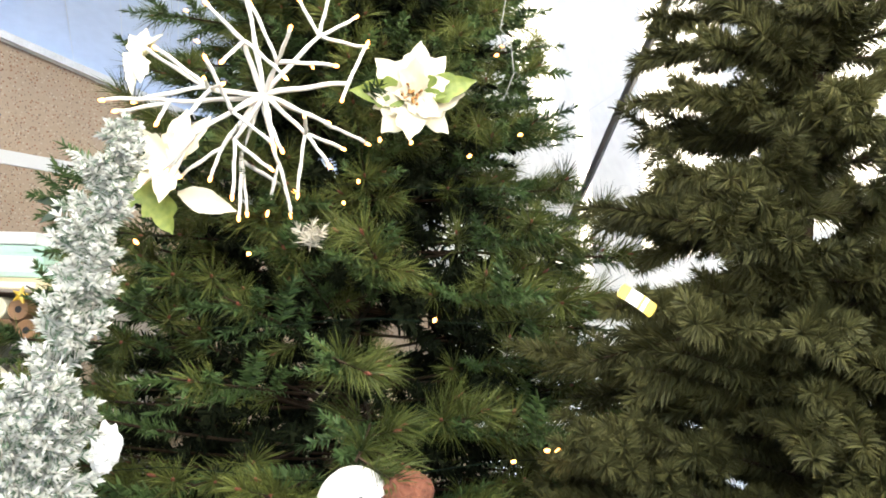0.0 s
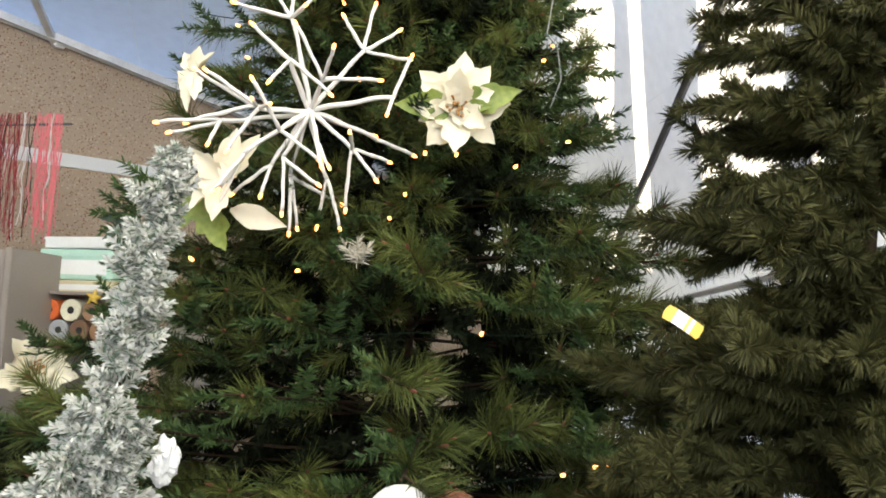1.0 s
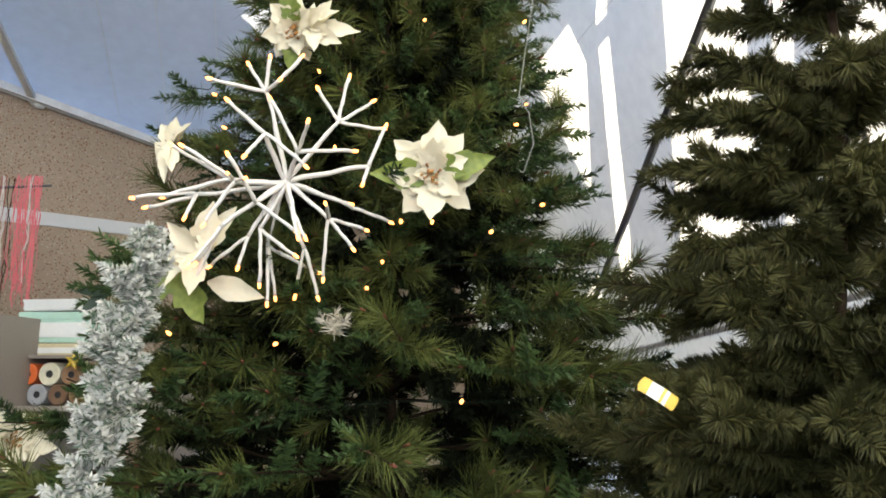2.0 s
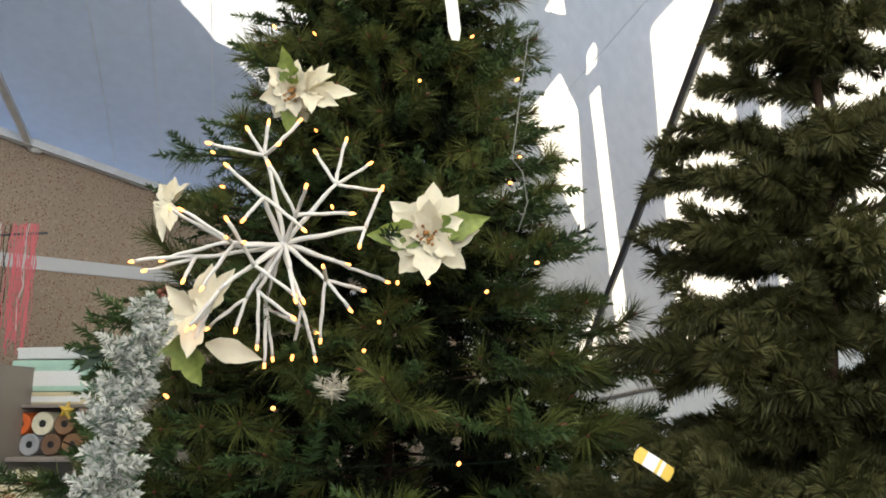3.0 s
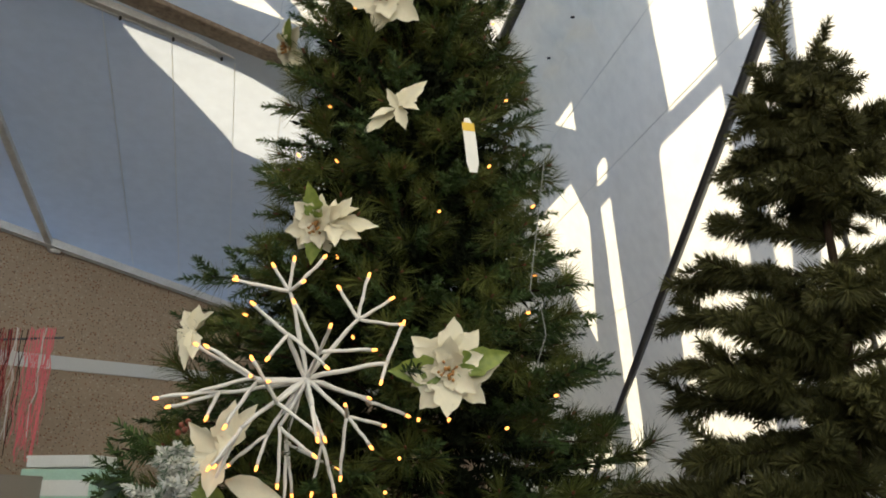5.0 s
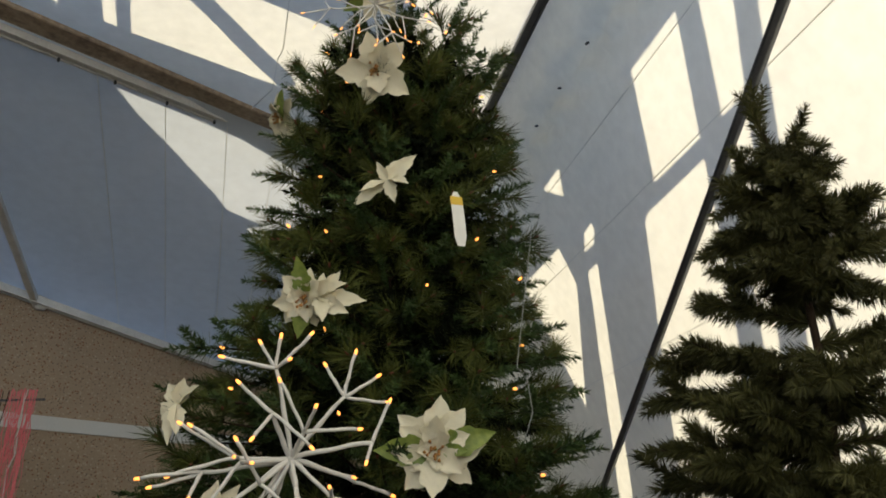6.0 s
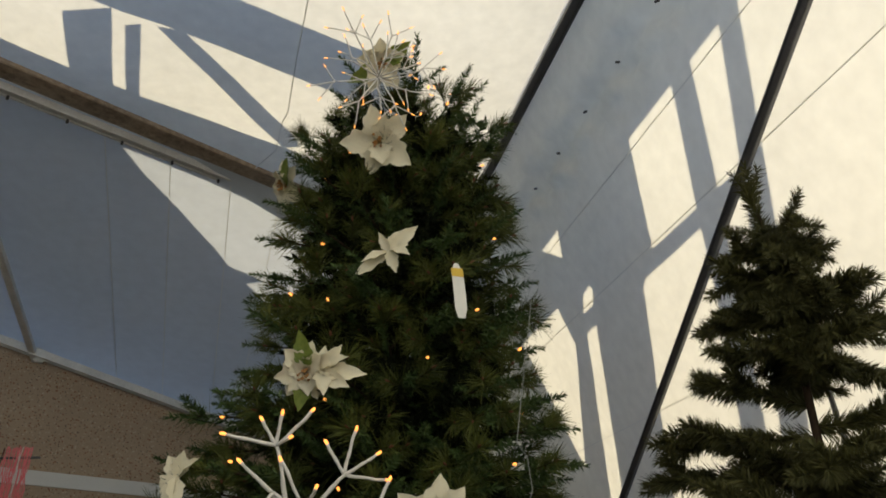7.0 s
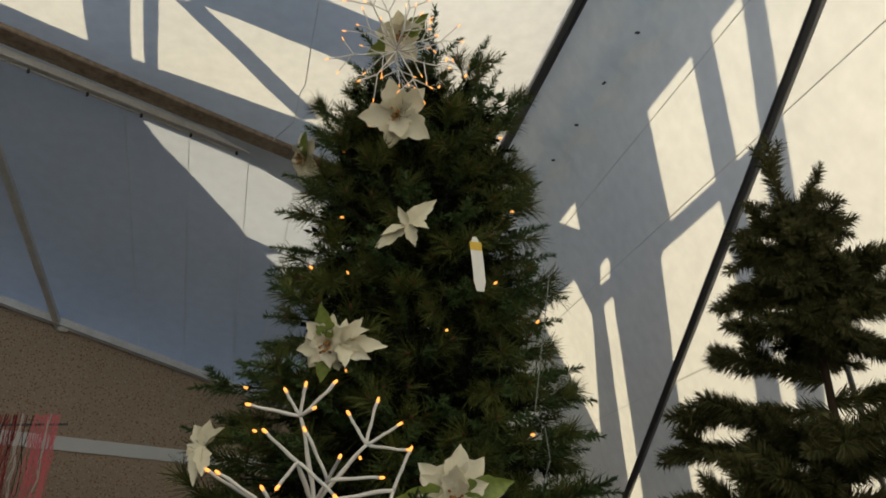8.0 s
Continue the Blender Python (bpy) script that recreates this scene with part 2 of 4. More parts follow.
tagged(bracket, "aluminium bracket joining rafter and rail", "bracket", kind="structure")

# seams and ties of the sheets
for z in (3.39, 3.077, 2.55):
    s = beam("seam", on_side(-4, z) - R_N * 0.012, on_side(5.5, z) - R_N * 0.012, 0.0035, 0.002, M_SEAM, up=R_N, bevel=0)
    tagged(s, "welded seam of the side sheet", "seam", kind="structure")
for u0, v0, u1, v1 in ((0.16, 2.36, 1.16, 0.1), (0.49, 2.40, 1.57, 0.1), (0.76, 2.46, 1.78, 0.1), (-0.17, 2.3, 0.80, 0.1)):
    s = beam("seam", on_lean(u0, v0) - Vector((0, 0, 0.012)), on_lean(u1, v1) - Vector((0, 0, 0.012)), 0.004, 0.002, M_SEAM, bevel=0)
    tagged(s, "fine welded seam of the sloping sheet", "seam", kind="structure")


# ---- unseen boards and bars added outside, cut to the shadow outlines on the sheets ----
def shade_board(name, where, pts, gap, label):
    lo = [where(*p) + SUN * gap for p in pts]
    hi = [p + SUN * 0.012 for p in lo]
    n = len(lo)
    faces = [tuple(range(n)), tuple(range(2 * n - 1, n - 1, -1))] + [(i, i + n, (i + 1) % n + n, (i + 1) % n) for i in range(n)]
    ob = link_mesh(name, lo + hi, faces, M_BOARD)
    return tagged(ob, label, "canopy", kind="structure")


GAP, SIDE_GAP = 0.9, 1.3
BO = "unseen grey board added outside the tent to shade its sheets"
BA = "unseen grey bar added outside the tent to shade its sheets"
shade_board("shade_board", on_side, [(-5, 3.43), (7, 3.43), (7, 3.99), (-5, 3.99)], SIDE_GAP, BO)
shade_board("shade_board", on_side, [(1.93, 3.44), (2.143, 3.07), (2.33, 2.98), (2.90, 2.24), (4.2, 0.4), (5.0, 0.4), (3.563, 2.032), (2.825, 2.987), (2.776, 3.06), (2.712, 3.11), (2.72, 3.2), (2.83, 3.31), (2.735, 3.44)], SIDE_GAP, BO)
shade_board("shade_bar", on_side, [(2.69, 3.31), (2.85, 3.31), (3.1, 3.17), (3.1, 2.98), (3.77, 2.33), (5.3, 0.4), (5.1, 0.4), (3.711, 2.044), (2.947, 2.981), (2.885, 3.062), (2.81, 3.128), (2.69, 3.14)], SIDE_GAP + 0.02, BA)
shade_board("shade_bar", on_side, [(2.70, 3.06), (2.90, 3.063), (2.97, 2.983), (2.80, 2.988)], SIDE_GAP + 0.04, BA)
shade_board("shade_bar", on_side, [(1.5, 3.068), (2.2, 3.068), (2.34, 3.0), (1.56, 3.01)], SIDE_GAP + 0.02, BA)
shade_board("shade_bar", on_side, [(1.455, 3.44), (1.585, 3.44), (1.80, 3.07), (1.97, 2.77), (3.5, 0.3), (3.3, 0.3), (1.64, 3.1)], SIDE_GAP + 0.04, BA)
shade_board("shade_bar", on_side, [(1.17, 3.44), (1.275, 3.44), (1.83, 2.6), (3.3, 0.5), (3.1, 0.5), (1.69, 2.6)], SIDE_GAP + 0.04, BA)
shade_board("shade_board", on_side, [(2.99, 3.44), (8, 3.44), (8, 3.17), (3.1, 3.17), (2.8, 3.31)], SIDE_GAP + 0.06, BO)
shade_board("shade_board", on_side, [(-5, 1.84), (8, 1.80), (8, 0.0), (-5, 0.0)], 2.6, BO)
shade_board("shade_board", on_lean, [(-6, -0.3), (-6, 2.6), (-0.07, 2.6), (-0.057, 2.262), (0.10, 2.155), (0.37, 2.025), (0.70, 1.85), (0.807, 1.775), (0.937, 1.785), (1.06, 1.79), (0.984, 1.692), (1.106, 1.640), (1.27, 1.555), (5, 0.9), (5, -0.3)], 1.4, BO)
shade_board("shade_bar", on_lean, [(-0.2, 2.24), (0.384, 2.334), (0.856, 2.385), (1.6, 2.46), (1.6, 2.75), (-0.2, 2.5)], 1.35, BA)
shade_board("shade_bar", on_roof, [(-6, 0.0), (2.6, 0.0), (2.6, 0.52), (1.26, 0.40), (0.52, 0.31), (0.40, 0.305), (0.05, 0.285), (-6, 0.27)], GAP, BA)
shade_board("shade_bar", on_roof, [(0.06, 0.62), (0.20, 0.77), (0.246, 0.666), (0.40, 0.29), (0.206, 0.29), (0.097, 0.532)], GAP + 0.02, BA)
shade_board("shade_bar", on_roof, [(0.28, 0.71), (0.325, 0.76), (0.53, 0.28), (0.465, 0.28)], GAP + 0.04, BA)
shade_board("shade_bar", on_roof, [(0.38, 0.79), (0.47, 0.84), (1.214, 0.525), (1.30, 0.46), (1.24, 0.39)], GAP + 0.02, BA)
shade_board("shade_board", on_roof, [(-0.2, 0.72), (0.238, 0.775), (0.423, 0.821), (1.174, 0.937), (1.55, 1.0), (1.4, 1.30), (0.993, 1.23), (0.553, 1.151), (0.189, 0.95), (-0.3, 0.85)], GAP, BO)
shade_board("shade_board", on_roof, [(1.55, 2.2), (1.80, 1.62), (1.91, 1.43), (2.14, 1.0), (2.24, 1.0), (1.68, 2.2)], GAP, BO)

# ties of the sheets
for k in range(-4, 9):
    p = on_side(1.418 + 0.3215 * k, 3.643) - R_N * 0.02
    h = part("sheet_tie", box_bm((0.020, 0.009, 0.012), (0, 0, 0), 0.002), M_HOOK, None)
    h.matrix_world = bar_m(p, p + R_D, up=R_N) @ Matrix.Rotation(0.5 + 0.3 * math.sin(k * 2.3), 4, "Z")
    tagged(h, "black tie on the side sheet", "tie", kind="structure")
for k in range(-4, 9):
    p = on_roof(0.05 + 0.26 * k, 0.012) - Vector((0, 0, 0.085))
    h = part("rail_hook", box_bm((0.012, 0.010, 0.022), (0, 0, 0), 0.002), M_HOOK, None)
    h.matrix_world = bar_m(p, p + U_U)
    tagged(h, "small dark hook under the roof rail", "hook", kind="structure")
pts = [on_roof(u, v) - Vector((0, 0, 0.03 + 0.008 * math.sin(9 * u))) for u, v in ((0.55, 1.75), (0.68, 1.5), (0.76, 1.34), (0.90, 1.05), (1.08, 0.70), (1.10, 0.62), (1.21, 0.385), (1.22, 0.05))]
cv, cf = tube_data(pts, 0.0028, 6)
tagged(link_mesh("roof_cable", cv, cf, M_SEAM, smooth=True), "thin pale cable hanging under the roof sheet", "cable", kind="structure")

# ---- materials of the things ----
M_PINE = mat("pine_needle", (0.130, 0.145, 0.033), 0.5, dark=(0.010, 0.020, 0.005), scale=3, fine=30, island=0.5, spec=0.15)
M_FIR = mat("fir_needle", (0.084, 0.128, 0.037), 0.5, dark=(0.006, 0.020, 0.007), scale=3, fine=30, island=0.5, spec=0.15)
M_OLIVE = mat("olive_needle", (0.108, 0.104, 0.034), 0.55, dark=(0.008, 0.010, 0.004), scale=3, fine=30, island=0.5, spec=0.15)
M_FLOCK = mat("flocked_needle", (0.74, 0.73, 0.68), 0.95, dark=(0.38, 0.39, 0.34), scale=9, fine=60, island=0.25, spec=0.1, translucent=0.2)
M_STEM = mat("brown_stem", (0.032, 0.021, 0.013), 0.9, vary=0.3, scale=20, spec=0.1)
# near black: the shade inside the crown is put into this needle colour
M_INNER = mat("shade_dark_inner_needle", (0.016, 0.020, 0.008), 0.8, dark=(0.004, 0.006, 0.003), scale=6, fine=40, island=0.5, spec=0.05)
M_BUD = mat("reddish_bud", (0.16, 0.05, 0.028), 0.7, vary=0.3, scale=20)
M_PETAL = mat("cream_petal", (0.80, 0.75, 0.58), 0.65, vary=0.05, scale=12, fine=70, translucent=0.30, bump=0.15, bump_scale=90)
M_LEAF = mat("green_petal_leaf", (0.29, 0.34, 0.065), 0.55, dark=(0.12, 0.18, 0.035), scale=14, fine=80, translucent=0.25, bump=0.2, bump_scale=70)
M_DKLEAF = mat("dark_leaf", (0.022, 0.040, 0.022), 0.5, vary=0.3, scale=14, translucent=0.1)
M_STAMEN = mat("stamen", (0.52, 0.30, 0.07), 0.6, dark=(0.18, 0.045, 0.018), scale=40, island=0.4)
M_WHITE = mat("white_plastic_wire", (0.62, 0.60, 0.55), 0.45, vary=0.05, scale=20)
M_GLOW = mat("warm_led", (1.0, 0.36, 0.07), 0.3, vary=0.0, emit=2.1)
M_CABLE = mat("dark_cable", (0.008, 0.014, 0.008), 0.9, vary=0.2, spec=0.05)
M_PALECABLE = mat("clear_cable", (0.16, 0.17, 0.15), 0.4, vary=0.2)
M_TAG = mat("white_tag", (0.66, 0.65, 0.60), 0.4, vary=0.03, scale=10)
M_YELLOW = mat("yellow_print", (0.60, 0.40, 0.04), 0.4, vary=0.06, scale=30)


# ---- needles ----
def needles(rng, p, d, length, width):
    """Blades from points p along unit directions d: (verts, faces) as arrays."""
    n = len(p)
    r = rng.normal(size=(n, 3))
    side = np.cross(d, r)
    side /= np.linalg.norm(side, axis=1, keepdims=True) + 1e-9
    w = side * width[:, None] * 0.5
    tip = p + d * length[:, None]
    sag = np.zeros_like(tip)
    sag[:, 2] = -0.10 * length
    mid = p + d * length[:, None] * 0.55
    v = np.stack([p - w, p + w, mid + w * 0.9, mid - w * 0.9, tip + sag * 0.6], axis=1).reshape(-1, 3)
    k = np.arange(n)[:, None] * 5
    quads = (k + np.array([0, 1, 2, 3])).tolist()
    tris = (k + np.array([3, 2, 4])).tolist()
    return v, quads, tris


class Shape:
    """Gathers blades and stems into one mesh with several materials."""

    def __init__(self):
        self.v, self.f, self.i, self.n = [], [], [], 0

    def add(self, v, faces, mi):
        self.v.append(np.asarray(v, dtype=float).reshape(-1, 3))
        for fc in faces:
            self.f.append(tuple(a + self.n for a in fc))
            self.i.append(mi)
        self.n += len(self.v[-1])

    def mesh(self, name, materials):
        me = bpy.data.meshes.new(name)
        me.from_pydata(np.concatenate(self.v).tolist(), [], self.f)
        for m in materials:
            me.materials.append(m)
        me.polygons.foreach_set("material_index", self.i)
        me.update()
        return me


def frame_of(d):
    d = np.asarray(d, float)
    d = d / np.linalg.norm(d)
    a = np.cross(d, [0.21, 0.35, 0.91])
    a /= np.linalg.norm(a)
    return d, a, np.cross(d, a)


def pine_tip(rng, shape, base, d, length, reach, mi, count=105, bud=True):
    """A tuft of long soft needles round the end of a twig."""
    d, a, b = frame_of(d)
    t = rng.uniform(0.25, 1.0, count)
    ang = rng.uniform(0, 2 * np.pi, count)
    lean = np.radians(rng.uniform(22, 72, count) * (1.15 - 0.35 * t))
    dirs = np.cos(lean)[:, None] * d + np.sin(lean)[:, None] * (np.cos(ang)[:, None] * a + np.sin(ang)[:, None] * b)
    p = np.asarray(base) + d * (t * length)[:, None]
    v, q, tr = needles(rng, p, dirs, reach * rng.uniform(0.75, 1.1, count), rng.uniform(0.0017, 0.0027, count))
    shape.add(v, q + tr, mi)
    if bud:
        e = np.asarray(base) + d * length
        bv, bf = tube_data([e - d * 0.004, e + d * 0.006, e + d * 0.014], [0.0038, 0.0038, 0.001], 6)
        shape.add([tuple(x) for x in bv], bf, 2)


def fir_tip(rng, shape, base, d, length, reach, mi, count=95, width=0.0040, spread=0.75):
    """A bottle-brush twig of short flat needles."""
    d, a, b = frame_of(d)
    t = (np.arange(count) + rng.uniform(0.1, 0.9, count)) / count
    ang = np.pi * rng.integers(0, 2, count) + rng.normal(0, spread, count)
    lean = np.radians(rng.uniform(42, 66, count) - 30 * (t > 0.93))
    dirs = np.cos(lean)[:, None] * d + np.sin(lean)[:, None] * (np.cos(ang)[:, None] * a + np.sin(ang)[:, None] * b)
    p = np.asarray(base) + d * (t * length)[:, None]
    p[:, 2] -= 0.06 * length * t ** 2
    v, q, tr = needles(rng, p, dirs, reach * rng.uniform(0.7, 1.15, count) * (1.05 - 0.3 * t), np.full(count, width) * rng.uniform(0.8, 1.2, count))
    shape.add(v, q + tr, mi)


def stem(shape, pts, radii, mi=1, sides=5):
    v, f = tube_data(pts, radii, sides)
    shape.add([tuple(x) for x in v], f, mi)


def branch_mesh(rng, name, length, materials):
    """One artificial branch along +x: a wire stem with twigs towards its outer part."""
    sh = Shape()
    bend = rng.uniform(-0.05, 0.10)
    at = lambda t: np.array([length * t, 0.04 * length * math.sin(3 * t), length * (bend * t * t)])
    stem(sh, [at(t) for t in np.linspace(0, 1, 7)], [0.005, 0.005, 0.0045, 0.004, 0.0035, 0.003, 0.002])
    start = max(0.22, 1 - 0.40 / length)
    step = 0.052
    t, side = start, 1
    while t < 0.97:
        p = at(t)
        side = -side
        out = np.array([rng.uniform(0.55, 1.1), side * rng.uniform(0.5, 1.1), rng.uniform(-0.25, 0.55)])
        ln = rng.uniform(0.10, 0.19) * (1.15 - 0.5 * t)
        if rng.random() < 0.52:
            end = p + out / np.linalg.norm(out) * ln * 0.75
            stem(sh, [p, end], [0.0025, 0.0015], 1, 4)
            pine_tip(rng, sh, p, out, ln * 0.75, rng.uniform(0.065, 0.095), 0)
        else:
            (fir_tip(rng, sh, p, out, ln, rng.uniform(0.026, 0.032), 3, 105) if rng.random() < 0.55 else fir_tip(rng, sh, p, out, ln * 1.15, rng.uniform(0.034, 0.040), 3, 84, 0.0050, 0.5))
        t += step / length * rng.uniform(0.8, 1.25)
    e = at(0.93)
    d = at(1.0) - at(0.9)
    if rng.random() < 0.6:
        pine_tip(rng, sh, e - d, d, 0.10, rng.uniform(0.065, 0.09), 0, 150)
    else:
        fir_tip(rng, sh, e - d, d, 0.17, 0.032, 3, 120)
    fir_tip(rng, sh, at(start), at(1.0) - at(start), length * (1 - start), 0.028, 3, 190)
    return sh.mesh(name, materials)


def in_gap(points, gaps, margin):
    """Whether any point lies in a clear channel through the branches: (a, b, radius), local to the tree."""
    for a, b, r in gaps:
        d = (b - a).normalized()
        for p in points:
            if (p - a - d * (p - a).dot(d)).length < r + margin:
                return True
    return False


def tree(name, at, height, profile, materials, sizes, spacing, level, label, rng, variants=4, trunk_r=0.022, first=0.25, keep=None, droop=0.0, lumpy=0.28, jitter=0.05, gaps=()):
    """An artificial tree: pole, rings of branches; branches are parts."""
    th = thing(name, at, label, "tree")
    v, f = tube_data([(0, 0, 0), (0, 0, height * 0.6), (0, 0, height - 0.05)], [trunk_r, trunk_r * 0.8, 0.006], 10)
    tr = link_mesh("trunk", v, f, M_STEM, th, smooth=True)
    tagged(tr, label="brown steel pole")
    for k in range(4):
        a = math.pi / 4 + k * math.pi / 2
        part("leg", box_bm((0.42, 0.03, 0.02), (0.22, 0, 0.03), 0.004, Matrix.Rotation(a, 4, "Z")), M_CABLE, th)
    meshes = {s: [branch_mesh(rng, "branch", s, materials) for _ in range(variants)] for s in sizes}
    z, turn = first, 0.0
    while z < height - 0.02:
        r = float(np.interp(z, [q[0] for q in profile], [q[1] for q in profile]))
        n = max(4, int(2 * math.pi * r / spacing))
        turn += 0.61
        for k in range(n):
            az = turn + 2 * math.pi * (k + rng.uniform(-0.28, 0.28)) / n
            rr = r * rng.uniform(0.86, 1.06) * (1 + lumpy * noise.noise(Vector((2.2 * math.cos(az), 2.2 * math.sin(az), 2.4 * z + at[0]))))
            lift = rng.uniform(-6, 16) + 30 * max(0, (z - 0.75 * height) / height) * 4 - droop
            zz = z + rng.uniform(-jitter, jitter)
            rise = math.sin(math.radians(lift)) * rr
            if keep is not None and not keep(az, zz):
                continue
            tip = Vector((rr * math.cos(az), rr * math.sin(az), zz + rise * 0.25))
            if in_gap([Vector((0, 0, zz - rise * 0.75)).lerp(tip, q) for q in (0.35, 0.55, 0.75, 0.95)], gaps, 0.045):
                continue
            size = min(sizes, key=lambda q: abs(q - rr))
            ob = new("branch", meshes[size][rng.integers(variants)])
            ob.parent = th
            sc = min(1.15, max(0.85, rr / size))
            ob.matrix_basis = Matrix.Translation((0, 0, zz - rise * 0.75)) @ Matrix.Rotation(az, 4, "Z") @ Matrix.Rotation(-math.radians(lift), 4, "Y") @ Matrix.Rotation(rng.uniform(-0.5, 0.5), 4, "X") @ Matrix.Diagonal((sc, 1, 1, 1))
        z += level * rng.uniform(0.9, 1.1) * (1.15 if z < 1.7 else 1.0)
    # inner foliage, its colour darkened to stand for the crown's own shade
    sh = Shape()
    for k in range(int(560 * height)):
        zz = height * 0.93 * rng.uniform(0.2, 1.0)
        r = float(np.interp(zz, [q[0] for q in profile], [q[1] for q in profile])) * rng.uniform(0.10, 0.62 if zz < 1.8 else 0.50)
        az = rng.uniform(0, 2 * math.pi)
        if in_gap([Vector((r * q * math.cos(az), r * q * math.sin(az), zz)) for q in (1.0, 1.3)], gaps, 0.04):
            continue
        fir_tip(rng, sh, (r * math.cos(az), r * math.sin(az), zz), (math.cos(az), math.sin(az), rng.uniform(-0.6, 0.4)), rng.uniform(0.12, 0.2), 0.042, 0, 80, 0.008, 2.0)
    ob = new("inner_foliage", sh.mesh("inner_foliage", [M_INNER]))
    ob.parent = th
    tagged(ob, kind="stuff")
    # leader at the top
    sh = Shape()
    for k in range(7):
        d = np.array([rng.uniform(-0.5, 0.5), rng.uniform(-0.5, 0.5), 1.0])
        pine_tip(rng, sh, (0, 0, height - 0.10), d, 0.10, 0.07, 0, 90, bud=True)
    ob = new("leader", sh.mesh("leader", materials))
    ob.parent = th
    return th


rng = np.random.default_rng(7)
BIG_AT = Vector((-0.290, 2.25, 0))
BIG_PROFILE = [(0.26, 1.122), (0.88, 1.091), (1.39, 0.918), (1.86, 0.732), (2.32, 0.56), (2.63, 0.474), (3.04, 0.439), (3.31, 0.418), (3.56, 0.357), (3.72, 0.245), (3.97, 0.061)]
GAPS = [(Vector(a) - BIG_AT, Vector(b) - BIG_AT, r) for a, b, r in (
    ((-0.068, 1.334, 1.371), (-0.281, 3.121, 1.395), 0.012),
    ((-0.001, 1.32, 1.59), (-0.128, 3.089, 1.896), 0.01), ((0.22, 1.224, 1.863), (0.324, 2.982, 2.236), 0.01))]
big_tree = tree("christmas_tree", BIG_AT, 3.68, BIG_PROFILE, [M_PINE, M_STEM, M_BUD, M_FIR], [1.05, 0.9, 0.75, 0.62, 0.5, 0.38, 0.26, 0.16],
                0.26, 0.125, "tall green artificial christmas tree with mixed needles", rng, first=0.35, gaps=GAPS,
                keep=lambda az, z: z > 1.6 or noise.noise(Vector((2.0 * math.cos(az), 2.0 * math.sin(az), 3.2 * z))) > -0.52)
RIGHT_AT = Vector((0.745, 1.46, 0))
RK = np.random.default_rng(31)


def brush_branch(length, side_twigs):
    """A bottle-brush branch along +x: a wire thickly set with coarse needles, and shorter brushes forward of it."""
    sh = Shape()
    sag = RK.uniform(-0.10, 0.06)
    at = lambda t: np.array([length * t, 0.05 * length * math.sin(4 * t + sag * 30), length * sag * t * t])
    stem(sh, [at(t) for t in np.linspace(0, 1, 6)], [0.004, 0.004, 0.0035, 0.003, 0.0025, 0.002])
    cuts = np.linspace(0.0, 1.0, 5)
    for a, b in zip(cuts[:-1], cuts[1:]):
        fir_tip(RK, sh, at(a), at(b) - at(a), np.linalg.norm(at(b) - at(a)) * 1.1, RK.uniform(0.040, 0.054), 0, int(3400 * length * (b - a)) + 40, 0.0026, 2.0)
    for k in range(side_twigs):
        t = RK.uniform(0.25, 0.9)
        out = np.array([1.0, RK.choice((-1, 1)) * RK.uniform(0.5, 1.1), RK.uniform(-0.5, 0.6)])
        fir_tip(RK, sh, at(t), out, RK.uniform(0.06, 0.12), RK.uniform(0.032, 0.044), 0, 240, 0.0026, 2.0)
    return sh.mesh("branch", [M_OLIVE, M_STEM])


